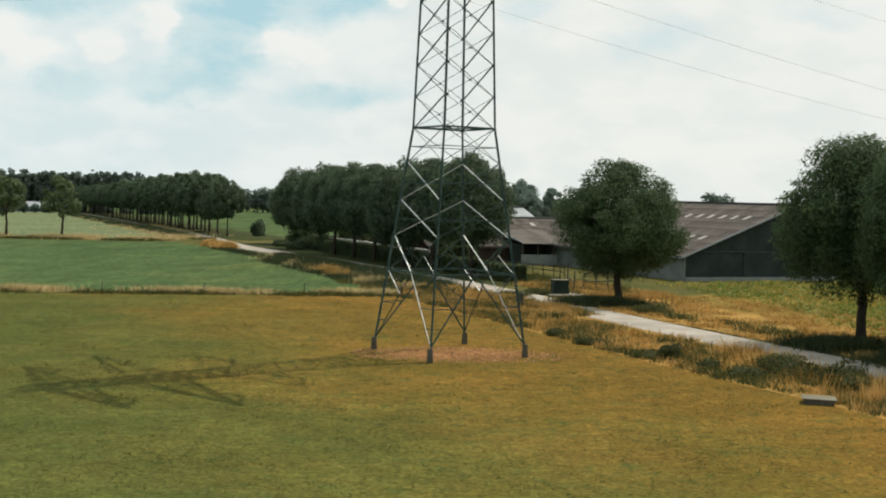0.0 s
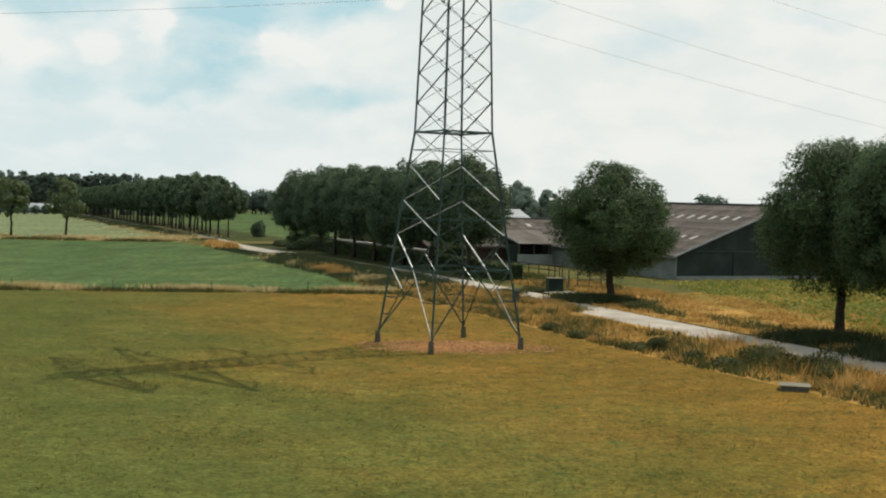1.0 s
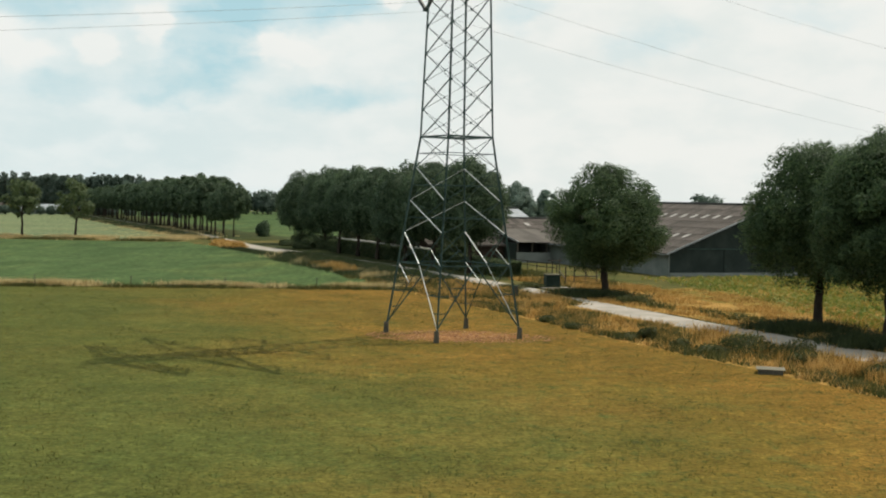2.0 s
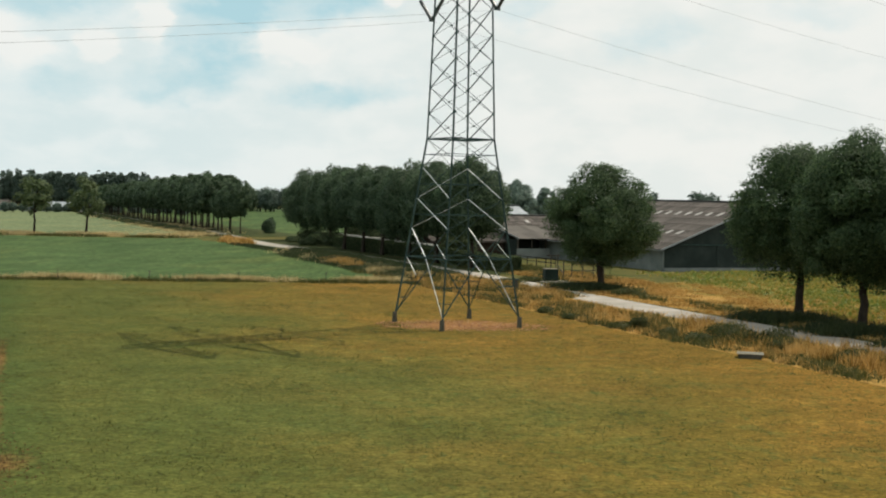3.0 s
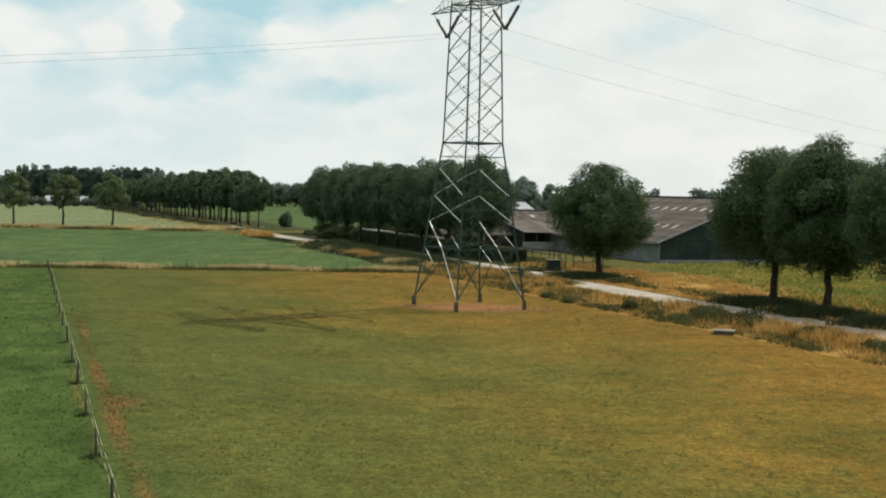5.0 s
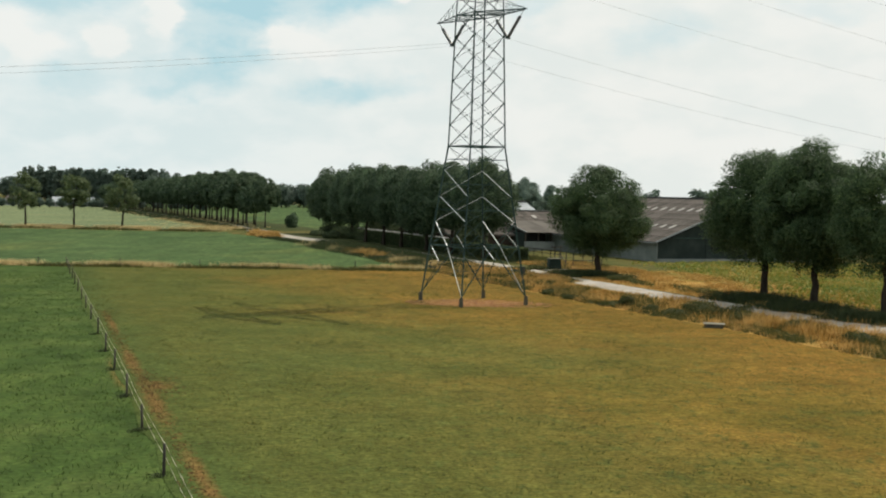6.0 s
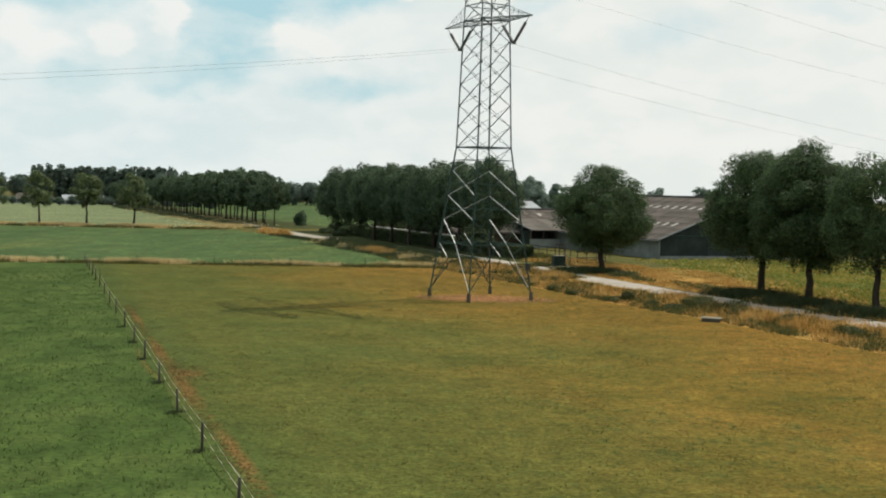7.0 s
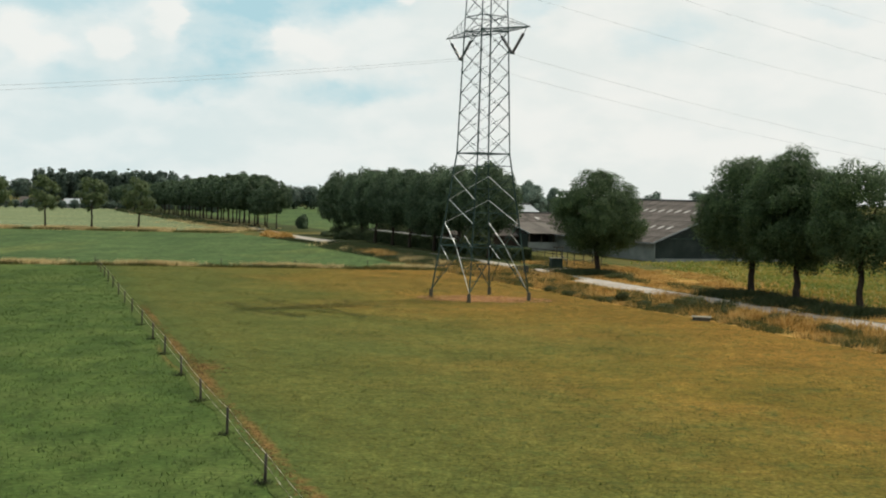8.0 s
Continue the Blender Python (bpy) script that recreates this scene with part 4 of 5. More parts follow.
# ---- grasses ----


def scatter(name, seed, n, place, tall, wide, mat, label, clump=0.25, per=12, lean=0.35, category="grass"):
    """Blades in clumps; place(rng, n) gives the clumps' places in the plan."""
    rng = np.random.default_rng(seed)
    xy = place(rng, n)
    n = len(xy)
    big = np.repeat(rng.uniform(0.55, 1.25, n), per)
    xy = np.repeat(xy, per, axis=0) + rng.normal(0, clump, (n * per, 2))
    roots = np.column_stack([xy, height(xy[:, 0], xy[:, 1]) + 0.0])
    ob = new(name, mesh_from(name, blade_corners(rng, roots, tall * big, np.full(len(big), wide), lean), 3, mat))
    return tagged(ob, label, category, kind="stuff")


def strip(s0, s1, u0, u1, patchy=0.0, seed=0.0):
    """Places in a strip along the road; patchy drops them where a slow wave is low."""
    def place(rng, n):
        u = rng.uniform(u0, u1, n)
        low = s0 if s0 > 0 else verge_edge(u) + 0.15
        s = low + (s1 - low) * rng.uniform(0, 1, n)
        keep = np.sin(u * 0.55 + seed + 1.7 * np.sin(s * 0.9 + u * 0.13)) * 0.5 + 0.5 > rng.uniform(0, 1, n) * patchy
        return CORNER + np.outer(s[keep], ACROSS) + np.outer(u[keep], ALONG)
    return place


def line(a, b, width, patchy=0.0, seed=0.0):
    a, b = np.array(a, float), np.array(b, float)
    def place(rng, n):
        f = rng.uniform(0, 1, n)
        length = np.linalg.norm(b - a)
        side = np.array([-(b - a)[1], (b - a)[0]]) / length
        keep = np.sin(f * length * 0.35 + seed) * 0.5 + 0.5 > rng.uniform(0, 1, n) * patchy
        f = f[keep]
        return a + np.outer(f, b - a) + np.outer(rng.normal(0, width / 2, len(f)), side)
    return place


scatter("verge_dry_grass", 101, 5200, strip(-0.2, 5.0, -125, 12, 1.1), 0.48, 0.026, M_DRY, "tall dry orange grass along the road verge", 0.22, 14)
scatter("verge_weeds", 102, 6600, strip(-0.8, 4.6, -125, 20, 1.1, 2.0), 0.50, 0.035, M_WEED, "green weeds and nettles in the verge", 0.25, 14, 0.5)
scatter("near_road_grass", 128, 1500, strip(4.6, 8.4, -26, 6, 0.9, 1.0), 0.5, 0.03, M_DRY, "dry orange grass beside the road bend", 0.25, 14)
scatter("near_road_weeds", 129, 900, strip(4.6, 8.6, -26, 8, 1.0, 2.6), 0.5, 0.035, M_WEED, "green weeds beside the road bend", 0.25, 14, 0.5)
scatter("verge_edge_weeds", 130, 1300, strip(-0.2, 0.6, -125, 8, 1.1, 0.7), 0.40, 0.035, M_WEED, "low green weeds along the edge of the paddock", 0.22, 14, 0.5)


def by_the_slab(rng, n):
    return np.array([(22.4, 62.6), (23.8, 61.2), (25.6, 58.4)])[rng.integers(3, size=n)] + rng.normal(0, 0.45, (n, 2))


scatter("straw_clump", 131, 80, by_the_slab, 1.05, 0.028, M_DRY, "tall clumps of golden straw beside the concrete cover", 0.2, 14, 0.3)
scatter("verge_straw", 103, 850, strip(0.2, 4.5, -125, 0, 1.2, 4.0), 0.75, 0.028, M_DRY, "golden straw grass in the verge", 0.2, 12)
scatter("tall_straw", 116, 950, strip(1.5, 5.0, -125, -48, 0.8, 5.0), 0.95, 0.028, M_DRY, "tall golden straw at the road edge", 0.22, 12)
scatter("roadside_dry_grass", 104, 9500, strip(10.8, 31.0, -130, -10, 0.9, 1.0), 0.32, 0.035, M_DRY, "short dry grass between road and crop", 0.3, 12)
scatter("roadside_weeds", 105, 900, strip(13.0, 16.0, -100, -8, 0.9, 3.0), 0.5, 0.05, M_WEED, "green weeds under the roadside trees", 0.3, 14, 0.5)
scatter("ditch_straw", 106, 4600, line((-150, 100.8), (-5, 124.3), 1.5, 1.25, 1.0), 0.62, 0.045, M_STRAW, "pale dry grass along the ditch behind the paddock", 0.3, 16)
scatter("ditch_weeds", 107, 1700, line((-150, 99), (-4, 122.3), 0.9, 0.6, 2.6), 0.5, 0.05, M_WEED, "dark green weeds along the ditch behind the paddock", 0.3, 12, 0.5)
scatter("field_edge_straw", 108, 3600, line((-170, 231), (-50, 250), 6.0, 0.5, 0.0), 0.7, 0.07, M_STRAW, "pale dry grass at the far meadow edge", 0.5, 12)
scatter("field_edge_weeds", 109, 900, line((-170, 226), (-46, 243), 1.2, 0.6, 1.0), 0.6, 0.09, M_WEED, "dark weeds at the far meadow edge", 0.5, 12, 0.5)
scatter("avenue_growth", 112, 3000, strip(5.6, 8.6, 138, 340, 1.0, 1.4), 1.0, 0.08, M_NETTLE, "dark growth along the avenue", 0.6, 12, 0.5)
scatter("avenue_dry_grass", 113, 380, strip(5.0, 9.0, 125, 300, 0.9, 0.2), 0.7, 0.08, M_STRAW, "dry grass along the avenue", 0.6, 12)
scatter("road_bank_grass", 110, 160, strip(1.5, 6.0, 0, 70, 1.3, 0.5), 0.7, 0.05, M_STRAW, "patches of dry grass on the road bank", 0.4, 12)
scatter("road_bank_growth", 114, 3400, strip(6.2, 8.4, 12, 66, 0.8, 0.4), 0.8, 0.05, M_NETTLE, "dense dark growth on the road bank", 0.4, 14, 0.5)
scatter("road_bank_weeds", 111, 5200, strip(1.0, 9.0, 2, 60, 0.8, 2.4), 0.6, 0.05, M_NETTLE, "dark green growth on the road bank", 0.4, 12, 0.5)


scatter("road_end_growth", 123, 420, strip(4.0, 5.7, 90, 108, 0.15, 0.4), 0.95, 0.07, M_DRY, "dry growth beside the road at the end of the meadow", 0.5, 14)
scatter("field_corner_grass", 124, 700, line((-84, 325), (-57, 255), 9.0, 0.6, 0.5), 0.5, 0.08, M_STRAW, "golden dry grass in the corner of the pale field", 0.6, 14)
scatter("yard_dry_grass", 125, 1700, strip(17.6, 27.0, -10, 9, 1.0, 0.3), 0.45, 0.045, M_DRY, "dry orange grass before the farmyard", 0.35, 14)
scatter("yard_weeds", 126, 1500, strip(17.8, 27.0, -6, 24, 1.0, 2.1), 0.5, 0.045, M_WEED, "green weeds before the farmyard", 0.35, 14, 0.5)
scatter("bank_low_growth", 119, 1600, strip(3.2, 4.2, 60, 96, 0.2, 0.4), 0.3, 0.05, M_NETTLE, "low dark growth below the road edge", 0.4, 14, 0.5)
scatter("bank_orange_grass", 117, 320, strip(2.4, 4.4, 26, 41, 0.3, 0.9), 0.7, 0.05, M_DRY, "patch of dry orange grass on the road bank", 0.35, 14)
scatter("bank_edge_grass", 118, 380, strip(2.0, 4.6, 5, 24, 0.9, 0.2), 0.6, 0.05, M_STRAW, "dry grass at the foot of the road bank", 0.35, 14)


def round_trunks(rng, n):
    spots = np.array([(16.4, 113.5), (29.1, 84.0), (31.4, 75.3), (34.8, 66.7)])
    # the offset sets the dark weeds where the trees' shade should fall
    return spots[rng.integers(4, size=n)] + rng.normal(0, 1.3, (n, 2)) * np.array([1.3, 1.0]) + np.array([-1.3, -1.1])


scatter("trunk_weeds", 115, 2600, round_trunks, 0.75, 0.04, M_NETTLE, "dark green weeds round the roadside trunks, deepening the tree shade", 0.3, 14, 0.5)


def paddock_place(rng, n):
    x, y = rng.uniform(-50, 45, n), rng.uniform(-10, 120, n)
    s = (x - CORNER[0]) * ACROSS[0] + (y - CORNER[1]) * ACROSS[1]
    f = (x - FENCE_FAR[0]) * 0.942 + (y - FENCE_FAR[1]) * 0.335
    keep = (s < -0.3 + verge_edge((x - CORNER[0]) * ALONG[0] + (y - CORNER[1]) * ALONG[1])) & (f > 0.3) & (np.hypot(x - PYLON.x, y - PYLON.y) > 4.5)
    return np.column_stack([x, y])[keep]


def pasture_place(rng, n):
    x, y = rng.uniform(-90, 0, n), rng.uniform(-12, 112, n)
    f = (x - FENCE_FAR[0]) * 0.942 + (y - FENCE_FAR[1]) * 0.335
    return np.column_stack([x, y])[(f < -0.2) & (y < 104 + 0.2 * x + 10)]


scatter("paddock_tufts", 120, 90000, paddock_place, 0.10, 0.018, M_TUFT, "short grass tufts in the paddock", 0.14, 4, 0.6)


def worn_place(rng, n):
    xy = paddock_place(rng, n)
    a = np.sin(xy[:, 0] * 0.41 + 1.9 * np.sin(xy[:, 1] * 0.13)) * np.sin(xy[:, 1] * 0.33 + 1.4 * np.sin(xy[:, 0] * 0.21))
    return xy[rng.uniform(0, 1, len(xy)) < 0.35 + 0.65 * a]


scatter("dark_tufts", 122, 26000, worn_place, 0.10, 0.022, M_TUFT_DARK, "darker green grass clumps scattered over the paddock", 0.24, 9, 0.6)
scatter("pasture_tufts", 121, 36000, pasture_place, 0.13, 0.022, M_TUFT_LUSH, "lush grass tufts in the pasture", 0.16, 5, 0.6)


def post_feet(rng, n):
    y = np.array([48.0, 39.6, 32.3, 23.9, 16.0, 8.0, -0.4, -8.5])[rng.integers(8, size=n)]
    x = FENCE_FAR[0] + (FENCE_NEAR[0] - FENCE_FAR[0]) * (115.6 - y) / 175.6
    return np.column_stack([x, y]) + rng.normal(0, 0.13, (n, 2)) + np.array([-0.1, -0.03])


scatter("post_foot_grass", 127, 110, post_feet, 0.2, 0.014, M_NETTLE, "tall dark grass at the feet of the fence posts", 0.16, 12, 0.6)


def clods(name, seed, places, size, mat, label):
    """Small lumps of earth: squat four-sided heaps."""
    rng = np.random.default_rng(seed)
    xy = places(rng)
    n = len(xy)
    z = height(xy[:, 0], xy[:, 1]) + 0.02
    s = size * rng.uniform(0.4, 1.3, n)
    a = rng.uniform(0, np.pi, n)
    ring = [np.column_stack([xy[:, 0] + s * np.cos(a + k * np.pi / 2), xy[:, 1] + s * np.sin(a + k * np.pi / 2), z]) for k in range(4)]
    top = np.column_stack([xy + rng.normal(0, 0.3, (n, 2)) * s[:, None], z + 0.55 * s])
    tris = np.concatenate([np.stack([ring[k], ring[(k + 1) % 4], top], 1) for k in range(4)])
    return tagged(new(name, mesh_from(name, tris, 3, mat)), label, "soil", kind="stuff")


def trod_path(rng):
    y = np.concatenate([rng.uniform(-15, 64, 3000), rng.normal(28, 2.5, 700)])
    x = -7.95 - 0.347 * y + rng.normal(0, 0.28, len(y))
    x[3000:] += np.abs(rng.normal(0, 0.9, 700))
    return np.column_stack([x, y])


def under_pylon(rng):
    a, r = rng.uniform(0, 2 * np.pi, 1600), np.sqrt(rng.uniform(0, 1, 1600))
    return np.column_stack([1.0 + 7.0 * r * np.cos(a), 78.2 + 3.8 * r * np.sin(a)])


M_CLOD = material("trodden_earth", [(0.040, 0.026, 0.011), (0.075, 0.046, 0.018), (0.12, 0.072, 0.026)], 0.6, 5, 0.95, bump=0.3, vary=0.5, island=True, gloss=0.05)
M_RUBBLE = material("reddish_rubble", [(0.12, 0.055, 0.028), (0.24, 0.125, 0.065), (0.34, 0.20, 0.12)], 0.6, 5, 0.95, bump=0.3, vary=0.6, island=True, gloss=0.05)
clods("path_clods", 140, trod_path, 0.065, M_CLOD, "dark clods of earth along the trodden path by the fence")
clods("pylon_rubble", 141, under_pylon, 0.085, M_RUBBLE, "reddish clods and rubble on bare soil under the pylon")


def crop():
    rng = np.random.default_rng(130)
    n = 38000
    u = rng.uniform(-110, 6, n)
    edge = np.interp(u, [-110, -62, -45, -31, -18, -2, 10], [15.0, 17.0, 21.5, 27.5, 31.5, 35.0, 37.0])
    s = edge - 1 + 62 * rng.uniform(0, 1, n) ** 1.1
    s = np.round(s / 0.75) * 0.75 + rng.normal(0, 0.1, n)
    xy = CORNER + np.outer(s, ACROSS) + np.outer(u, ALONG)
    patch = 0.5 + 0.5 * np.sin(0.11 * u + 1.3 * np.sin(0.17 * s)) * np.sin(0.23 * s + 0.07 * u + 1.0)
    keep = (xy[:, 1] < 148) & (rng.uniform(0, 1, n) < 0.12 + np.clip((s - edge + 10 * (patch - 0.45)) / 17, 0, 1) * (0.5 + 0.5 * patch))
    xy = np.repeat(xy[keep], 9, axis=0)
    xy = xy + rng.normal(0, 0.2, xy.shape)
    z = height(xy[:, 0], xy[:, 1]) + rng.uniform(0.05, 0.5, len(xy))
    ob = new("crop_plants", mesh_from("crop_plants", leaf_corners(rng, np.column_stack([xy, z]), 0.17), 4, M_CROP_LEAF))
    tagged(ob, "rows of low leafy crop plants, green to yellow", "crop", kind="stuff")


crop()

# ---- fences ----


def fence(name, places, tall, thick, wires, label, lean=0.03, wire_mat=None, wire_label="pale electric fence cord"):
    rng = np.random.default_rng(len(places))
    thing = tagged(new(name), label, "fence")
    tops = []
    for p in places:
        z = float(height(*p))
        top = Vector((p[0] + rng.normal(0, lean), p[1] + rng.normal(0, lean), z + tall * rng.uniform(0.95, 1.06)))
        bm = bmesh.new()
        tube_mesh(bm, [(p[0], p[1], z - 0.2), Vector((p[0], p[1], z)).lerp(top, 0.5), top, top + Vector((0, 0, 0.02))], [thick, thick * 0.97, thick * 0.92, thick * 0.5], 8)
        part("post", bm, M_WOOD, thing)
        tops.append((Vector((p[0], p[1], z)), top))
    for f, w in wires:
        for (a0, a1), (b0, b1) in zip(tops, tops[1:]):
            a, b = a0.lerp(a1, f), b0.lerp(b1, f)
            side = Vector((0.07, 0.03, 0))
            bm = bmesh.new()
            mid = a.lerp(b, 0.5) - Vector((0, 0, 0.05))
            tube_mesh(bm, [a + side, a.lerp(mid, 0.5) + side - Vector((0, 0, 0.012)), mid + side, b.lerp(mid, 0.5) + side - Vector((0, 0, 0.012)), b + side], [w] * 5, 4)
            part("wire", bm, wire_mat or M_TAPE, thing, wire_label)
    return thing


posts = [FENCE_FAR + (FENCE_NEAR - FENCE_FAR) * (115.6 - y) / 175.6 for y in (115.6, 109.2, 103.0, 96.0, 88.7, 81.0, 72.9, 65.0, 57.1, 48.0, 39.6, 32.3, 23.9, 16.0, 8.0, -0.4, -8.5, -16.5)]
fence("electric_fence", posts, 1.15, 0.06, ((0.92, 0.011), (0.55, 0.011)), "electric fence of wooden posts and pale cord beside the paddock")
fence("field_fence", [np.array([-150, 99.3]) + (np.array([-4.2, 122.8]) - np.array([-150, 99.3])) * k / 15 for k in range(16)], 1.15, 0.05, ((0.9, 0.006),), "low wire fence with thin posts behind the paddock", wire_mat=M_STEEL, wire_label="")

M_WORN = material("worn_pale_concrete", [(0.13, 0.118, 0.088), (0.20, 0.184, 0.14)], 1.5, 9, 0.9, bump=0.3, bump_size=0.01, gloss=0.1)

# ---- slab, cabinet, container ----


def slab():
    thing = tagged(new("concrete_cover"), "low square concrete cover slab at the paddock edge", "slab")
    a = Matrix.Rotation(radians(-14), 4, "Z")
    # base darker than the lid: the shade on its sides is in the colour
    part("base", box_bm((1.45, 1.2, 0.36), (0, 0, 0.12), bevel=0.02), M_CONCRETE, thing)
    part("lid", box_bm((1.7, 1.45, 0.06), (0, 0, 0.33), bevel=0.015), M_WORN, thing, "pale concrete lid")
    thing.matrix_world = Matrix.Translation((19.5, 62.2, float(height(19.5, 62.2)))) @ a


def container():
    thing = tagged(new("waste_container"), "dark green steel container with a pale lid by the road", "container")
    part("body", box_bm((1.6, 1.2, 1.35), (0, 0, 0.80), bevel=0.04), M_GREEN_PAINT, thing)
    part("lid", box_bm((1.65, 1.25, 0.06), (0, 0, 1.505), bevel=0.02), M_WORN, thing, "pale grey lid")
    for x in (-0.6, 0, 0.6):
        part("rib", box_bm((0.07, 0.05, 1.3), (x, -0.62, 0.82)), M_GREEN_PAINT, thing)
    for x in (-0.7, 0.7):
        part("skid", box_bm((0.12, 1.3, 0.13), (x, 0, 0.06)), M_GREEN_PAINT, thing)
    thing.matrix_world = Matrix.Translation((12.0, 124.2, float(height(12.0, 124.2)) - 0.03)) @ Matrix.Rotation(radians(12), 4, "Z")


def cabinet():
    thing = tagged(new("utility_cabinet"), "small grey utility cabinet on the road verge", "cabinet")
    part("body", box_bm((0.55, 0.4, 1.15), (0, 0, 0.62), bevel=0.02), M_CONCRETE, thing)
    part("roof", box_bm((0.62, 0.48, 0.06), (0, 0, 1.22), bevel=0.015), M_STEEL, thing)
    thing.matrix_world = Matrix.Translation((6.9, 108.5, float(height(6.9, 108.5)))) @ Matrix.Rotation(radians(20), 4, "Z")


slab()
container()
cabinet()


def rail_fence(name, a, b, n, tall, rails, label):
    thing = tagged(new(name), label, "fence")
    a, b = np.array(a, float), np.array(b, float)
    ps = [a + (b - a) * k / n for k in range(n + 1)]
    for p in ps:
        part("post", box_bm((0.12, 0.12, tall), (p[0], p[1], 0.5 + tall / 2), bevel=0.015), M_WOOD, thing)
    for z in rails:
        for p, q in zip(ps, ps[1:]):
            part("rail", beam_bm((p[0], p[1], 0.5 + z), (q[0], q[1], 0.5 + z), 0.05, d=0.10), M_WOOD, thing)


rail_fence("rail_fence", (8.2, 163.6), (14.9, 148.6), 6, 1.4, (1.32, 0.8), "wooden rail fence in front of the farm")
rail_fence("loading_pen", (15.0, 129.0), (19.2, 131.5), 3, 2.1, (1.9, 1.0), "dark timber frame of posts and rails under the tree")


def gallows():
    thing = tagged(new("timber_frame"), "tall dark timber frame with a crossbar beside the container", "frame")
    for x, y, h in ((12.7, 131.6, 2.7), (13.5, 131.2, 2.9), (14.0, 128.9, 2.2)):
        part("post", box_bm((0.13, 0.13, h), (x, y, 0.48 + h / 2), bevel=0.015), M_WOOD, thing)
    part("crossbar", beam_bm((12.2, 131.8, 3.15), (13.7, 131.1, 3.2), 0.12, d=0.14), M_WOOD, thing)
    part("brace", beam_bm((13.5, 131.1, 2.0), (14.0, 128.9, 1.2), 0.08, d=0.1), M_WOOD, thing)


gallows()

# ---- farm buildings ----


def sheet_mesh(wide, deep, mat):
    """One corrugated roofing sheet: waves across, thin edges."""
    n = 6
    xs = [-wide / 2 + wide * k / n for k in range(n + 1)]
    zs = [0.022 if k % 2 else 0.0 for k in range(n + 1)]
    verts = [(x, y, z + dz) for dz in (0.0, 0.02) for y in (-deep / 2, deep / 2) for x, z in zip(xs, zs)]
    m = n + 1
    faces = []
    for k in range(n):
        faces.append((2 * m + k, 2 * m + k + 1, 3 * m + k + 1, 3 * m + k))
        faces.append((k, k + 1, 2 * m + k + 1, 2 * m + k))
    me = bpy.data.meshes.new("roof_sheet")
    me.from_pydata(verts, [], faces)
    me.materials.append(mat)
    return me


def barn(name, origin, way, length, width, eave, ridge, wall_mat, gable_mat, roof_mat, label, lights=(), door=None, over=0.6, sheets=8, trim=None):
    """A long barn: origin is its near corner on the road side, way the direction of the long side (in degrees)."""
    thing = tagged(new(name), label, "barn")
    t = 0.25
    # local axes: x along the long side, y across towards the far side
    part("wall", box_bm((length, t, eave), (length / 2, t / 2, eave / 2)), wall_mat, thing, "pale block wall")
    part("wall", box_bm((length, t, eave), (length / 2, width - t / 2, eave / 2)), wall_mat, thing, "pale block wall")
    slope = math.atan2(ridge - eave, width / 2)
    for x in (t / 2, length - t / 2):
        bm = bmesh.new()
        ring = [(x - t / 2, t, 0), (x - t / 2, width - t, 0), (x - t / 2, width - t, eave + t * math.tan(slope)), (x - t / 2, width / 2, ridge - 0.02), (x - t / 2, t, eave + t * math.tan(slope))]
        f = bm.faces.new([bm.verts.new(p) for p in ring])
        ext = bmesh.ops.extrude_face_region(bm, geom=[f])
        bmesh.ops.translate(bm, vec=(t, 0, 0), verts=[v for v in ext["geom"] if isinstance(v, bmesh.types.BMVert)])
        bmesh.ops.recalc_face_normals(bm, faces=bm.faces)
        part("gable", bm, gable_mat, thing, "dark clad gable")
    run = math.hypot(width / 2 + over, (width / 2 + over) * math.tan(slope))
    for side in (0, 1):
        y_e, y_r = (-over, width / 2) if side == 0 else (width + over, width / 2)
        z_e = eave - over * math.tan(slope)
        # sheets laid in courses up the slope, each lapping the one below
        for k in range(sheets):
            f0, f1 = k / sheets, (k + 1) / sheets
            p0 = Vector((length / 2, y_e + (y_r - y_e) * f0, z_e + (ridge - z_e) * f0 + 0.10))
            p1 = Vector((length / 2, y_e + (y_r - y_e) * f1, z_e + (ridge - z_e) * f1 + 0.06))
            turn = Matrix.Rotation(math.atan2(p1.z - p0.z, p1.y - p0.y), 4, "X")
            course = part("roof_course", box_bm((length + 2 * over, (p1 - p0).length + 0.12, 0.06), (p0 + p1) / 2, turn), roof_mat, thing)
            if sheets == 8 and side == 0:
                # single corrugated sheets over the battens of each course
                n = int(length / 1.15)
                wide = (length + 2 * over) / n
                me = sheet_mesh(wide - 0.05, (p1 - p0).length + 0.10, roof_mat)
                for j in range(n):
                    piece = new("roof_sheet", me)
                    piece.matrix_basis = Matrix.Translation(((j + 0.5) * wide - over, (p0.y + p1.y) / 2, (p0.z + p1.z) / 2 + 0.045)) @ turn
                    piece.parent = course
    part("ridge_cap", box_bm((length + 2 * over, 0.7, 0.35), (length / 2, width / 2, ridge + 0.12), bevel=0.08), M_DARK, thing, "dark ridge vent")
    part("barge_board", beam_bm((-over - 0.02, -over, eave - over * math.tan(slope) + 0.05), (-over - 0.02, width / 2, ridge + 0.05), 0.05, d=0.22), trim or M_ROOF_PALE, thing, "barge board")
    part("gutter", beam_bm((-over, -over - 0.08, eave - 0.25), (length + over, -over - 0.08, eave - 0.25), 0.14), trim or M_ROOF_PALE, thing)
    for f, first, step, count in lights:
        for k in range(count):
            x = first + step * k
            z_e = eave - over * math.tan(slope)
            p = Vector((x, -over + (width / 2 + over) * f, z_e + (ridge - z_e) * f + 0.17))
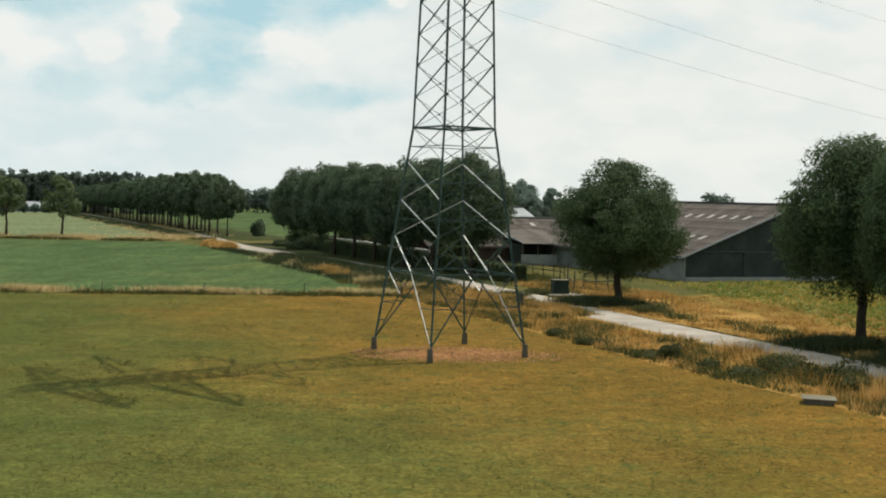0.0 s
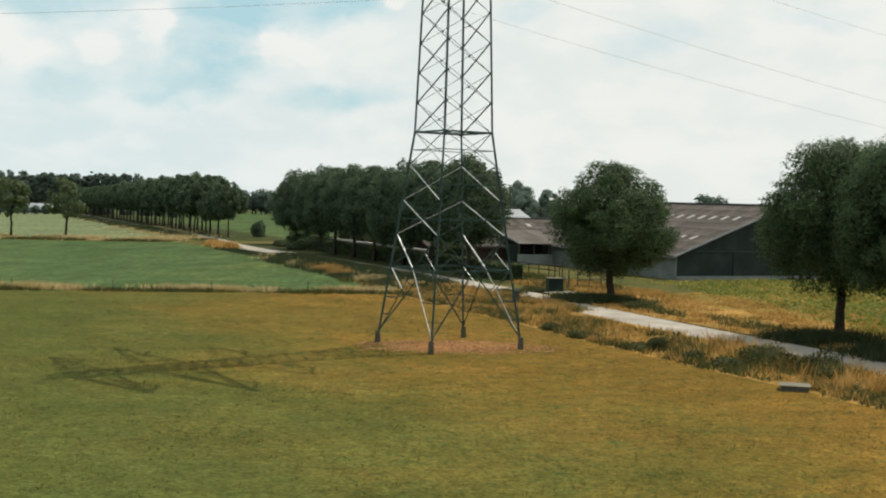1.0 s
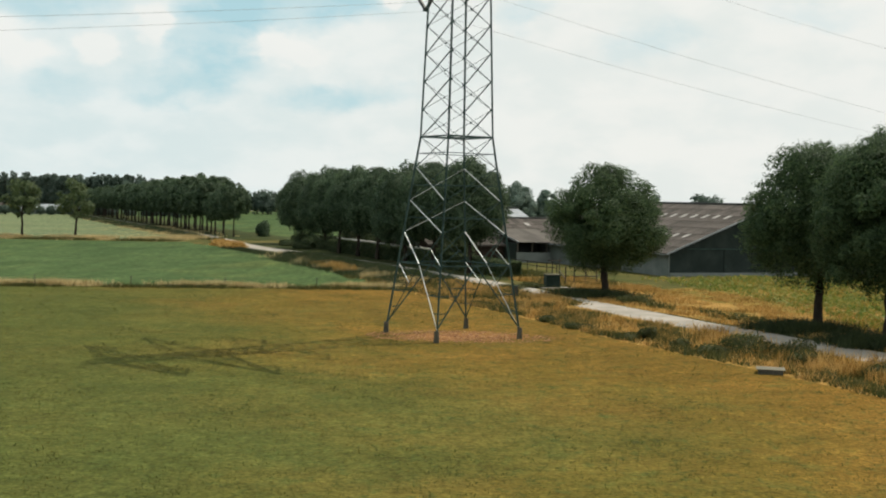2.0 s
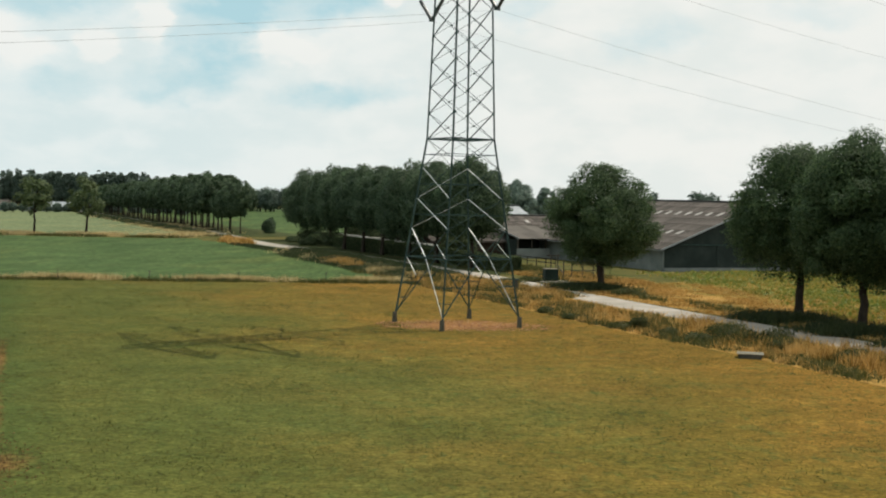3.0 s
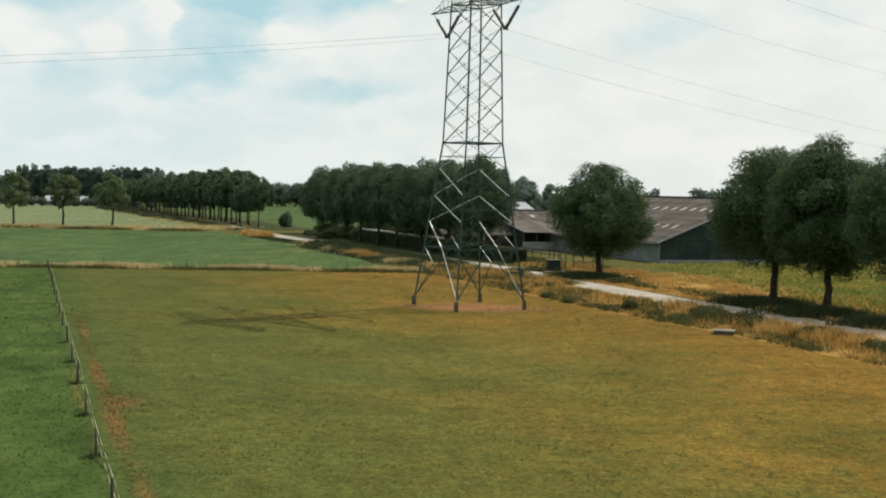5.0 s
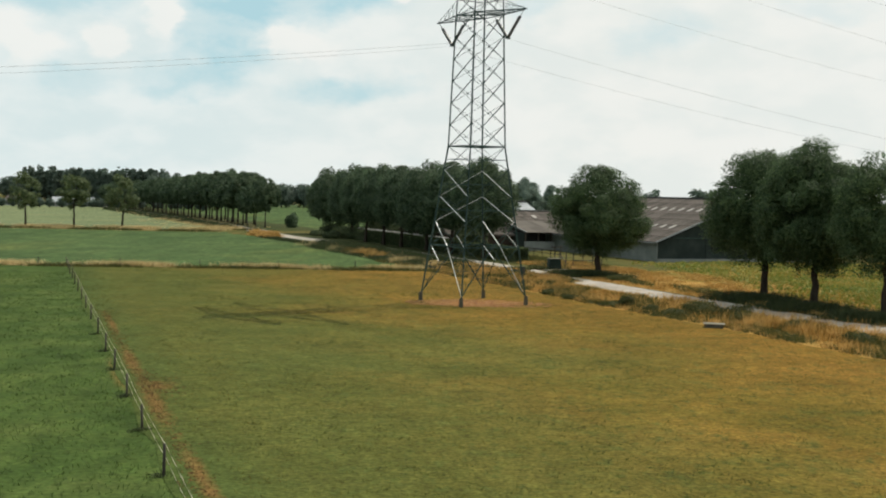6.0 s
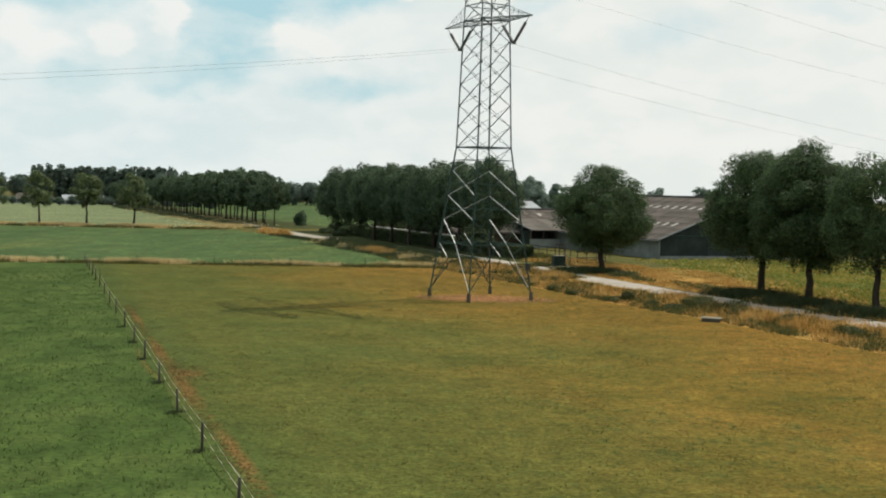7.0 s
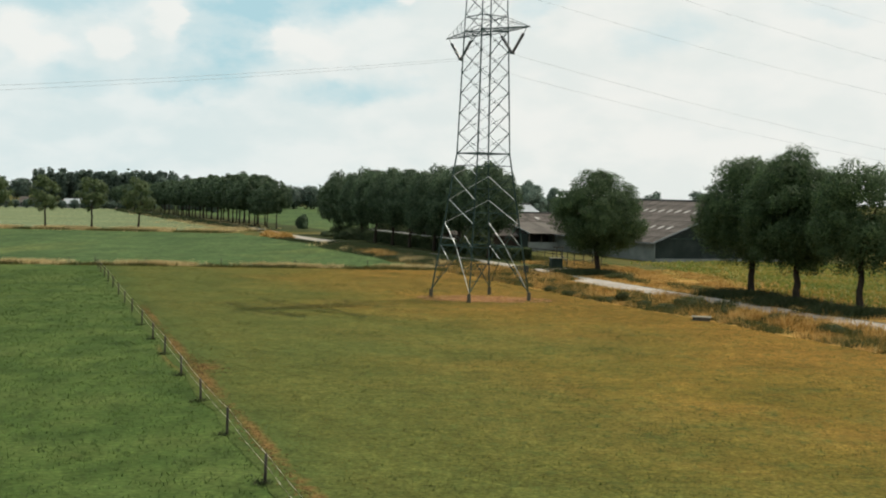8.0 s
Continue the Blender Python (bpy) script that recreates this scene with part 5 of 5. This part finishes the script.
            part("roof_light", box_bm((0.75, 1.25, 0.04), p, Matrix.Rotation(slope, 4, "X")), M_SKYLIGHT, thing, "pale translucent roof sheet")
    if door:
        y0, y1, top = door
        leaf = part("door", box_bm((0.12, y1 - y0, top), (-0.07, (y0 + y1) / 2, top / 2)), M_BARN_DARK, thing, "dark sliding barn door")
        part("door_rail", box_bm((0.10, 2 * (y1 - y0), 0.12), (-0.09, y0, top + 0.1)), M_STEEL, thing)
        part("handle", box_bm((0.05, 0.06, 0.5), (-0.155, y0 + 0.3, 1.3), bevel=0.01), M_STEEL, leaf, "grey steel pull handle")
        part("plinth", box_bm((0.2, width - 0.4, 0.5), (-0.12, width / 2, 0.25)), M_BARN_PALE, thing, "pale concrete plinth")
    thing.matrix_world = Matrix.Translation((origin[0], origin[1], 0.45)) @ Matrix.Rotation(radians(way), 4, "Z")
    return thing


ROAD_WAY = math.degrees(math.atan2(ALONG[1], ALONG[0]))


# big barn: long side parallel to the road, dark gable towards the paddock; its across axis points away from the road
def flip(thing):
    thing.matrix_world = thing.matrix_world @ Matrix.Diagonal((1, -1, 1, 1))
    for o in thing.children_recursive:
        o.data.flip_normals()
    return thing


flip(barn("cattle_barn", (29.8, 150.0), ROAD_WAY, 42.0, 34.0, 3.2, 9.7, M_BARN_PALE, M_BARN_DARK, M_ROOF, "large cattle barn with a fibre cement roof and dark gable", lights=((0.33, 3.5, 2.6, 12), (0.72, 3.5, 2.6, 12)), door=(9.0, 15.0, 3.6)))
GABLE_WAY = math.degrees(math.atan2(ACROSS[1], ACROSS[0]))
barn("long_shed", (-2.0, 176.0), GABLE_WAY, 34.0, 22.0, 2.7, 6.6, M_BARN_BRICK, M_BARN_BRICK, M_ROOF, "low dark brown brick shed with a fibre cement roof", trim=M_ROOF, lights=((0.35, 7, 6.0, 4), (0.75, 9, 6.0, 3)))
barn("white_roofed_shed", (10.6, 214.0), GABLE_WAY, 6.0, 11.0, 6.3, 8.1, M_BARN_PALE, M_BARN_PALE, M_ROOF_PALE, "farm shed with a pale metal roof", sheets=4, over=0.3)


def annex():
    """A lean-to against the long shed: half-height pale wall, dark opening, one roof slope."""
    thing = tagged(new("annex"), "lean-to farm annex with a grey roof over a pale low wall", "shed")
    w, d, front, back = 8.0, 9.0, 3.3, 5.0
    part("low_wall", box_bm((w, 0.22, 1.6), (w / 2, 0.11, 0.8), bevel=0.02), M_BARN_PALE, thing, "pale block wall")
    part("side_wall", box_bm((0.2, d - 0.3, front - 0.2), (0.1, d / 2 + 0.15, front / 2 - 0.1)), M_BARN_DARK, thing, "dark boarded side")
    # near-black panel: the shed's inner shade given as colour
    part("inner_wall", box_bm((w - 0.4, 0.15, front - 0.3), (w / 2, 3.6, front / 2 - 0.15)), M_DARK, thing, "dark panel for the shade inside the shed")
    for k in range(4):
        part("post", box_bm((0.18, 0.18, front - 1.6), (0.2 + k * (w - 0.4) / 3, 0.12, 0.8 + front / 2)), M_WOOD, thing)
    turn = Matrix.Rotation(math.atan2(back - front, d), 4, "X")
    for k in range(7):
        for j in range(2):
            f = (j + 0.5) / 2
            part("roof_sheet", box_bm((w / 7 + 0.04, d / 2 + 0.5, 0.05), ((k + 0.5) * w / 7, -0.4 + (d + 0.4) * f, front + 0.03 + (back - front) * (f - 0.03) - 0.03 * (j == 0) + 0.006 * (k % 2)), turn), M_ROOF_LIGHT, thing)
    part("barge_board", beam_bm((-0.06, -0.6, front - 0.05), (-0.06, d, back + 0.03), 0.05, d=0.2), M_ROOF_PALE, thing, "pale barge board")
    thing.matrix_world = Matrix.Translation((11.4, 177.0, 0.45)) @ Matrix.Rotation(radians(GABLE_WAY), 4, "Z")


M_ROOF_LIGHT = material("weathered_roof_sheets", [(0.075, 0.067, 0.058), (0.115, 0.102, 0.088)], 0.3, 3, 0.85, bump=0.4, bump_size=0.03, vary=0.3, gloss=0.08)
annex()


def clamp_wall():
    """Concrete wall elements in a row behind the hedge."""
    thing = tagged(new("silage_wall"), "long low concrete wall of pale elements behind the hedge", "wall")
    turn = Matrix.Rotation(math.atan2(ALONG[1], ALONG[0]), 4, "Z")
    me = None
    for k in range(16):
        if me is None:
            bm = box_bm((2.94, 0.45, 2.15), (0, 0, 1.07), bevel=0.03)
            me = bpy.data.meshes.new("wall_element")
            bm.to_mesh(me)
            bm.free()
            me.materials.append(M_WALL_TOP)
        p = by_road(22.6, 47 + 3.0 * k)
        ob = new("wall_element", me)
        ob.matrix_basis = Matrix.Translation((p[0], p[1], 0.47 + 0.02 * (k % 3))) @ turn
        ob.parent = thing


M_WALL_TOP = material("pale_precast_concrete", [(0.42, 0.41, 0.38), (0.52, 0.51, 0.47), (0.6, 0.58, 0.54)], 0.8, 8, 0.9, bump=0.3, bump_size=0.01, vary=0.3, gloss=0.08)
clamp_wall()


def house(p, size, eave, ridge, way, roof_mat, label):
    thing = tagged(new("farmhouse"), label, "house")
    w, d = size
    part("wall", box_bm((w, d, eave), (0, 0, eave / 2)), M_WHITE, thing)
    bm = bmesh.new()
    o = 0.4
    ring = [(-w / 2 - o, -d / 2 - o, eave - 0.15), (-w / 2 - o, d / 2 + o, eave - 0.15), (-w / 2 - o, 0, ridge)]
    f = bm.faces.new([bm.verts.new(q) for q in ring])
    ext = bmesh.ops.extrude_face_region(bm, geom=[f])
    bmesh.ops.translate(bm, vec=(w + 2 * o, 0, 0), verts=[v for v in ext["geom"] if isinstance(v, bmesh.types.BMVert)])
    bmesh.ops.recalc_face_normals(bm, faces=bm.faces)
    part("roof", bm, roof_mat, thing)
    for k in range(3):
        part("window", box_bm((1.2, 0.08, 1.3), (-w / 3 + k * w / 3, -d / 2 - 0.03, eave * 0.55)), M_DARK, thing)
    thing.matrix_world = Matrix.Translation((p[0], p[1], 0)) @ Matrix.Rotation(radians(way), 4, "Z")


house((-166, 492), (17, 9), 2.2, 4.3, 8, M_ROOF_PALE, "distant white farm building with a pale roof")
house((-190, 496), (12, 8), 2.2, 4.6, -6, M_ROOF, "distant white house with a grey roof")
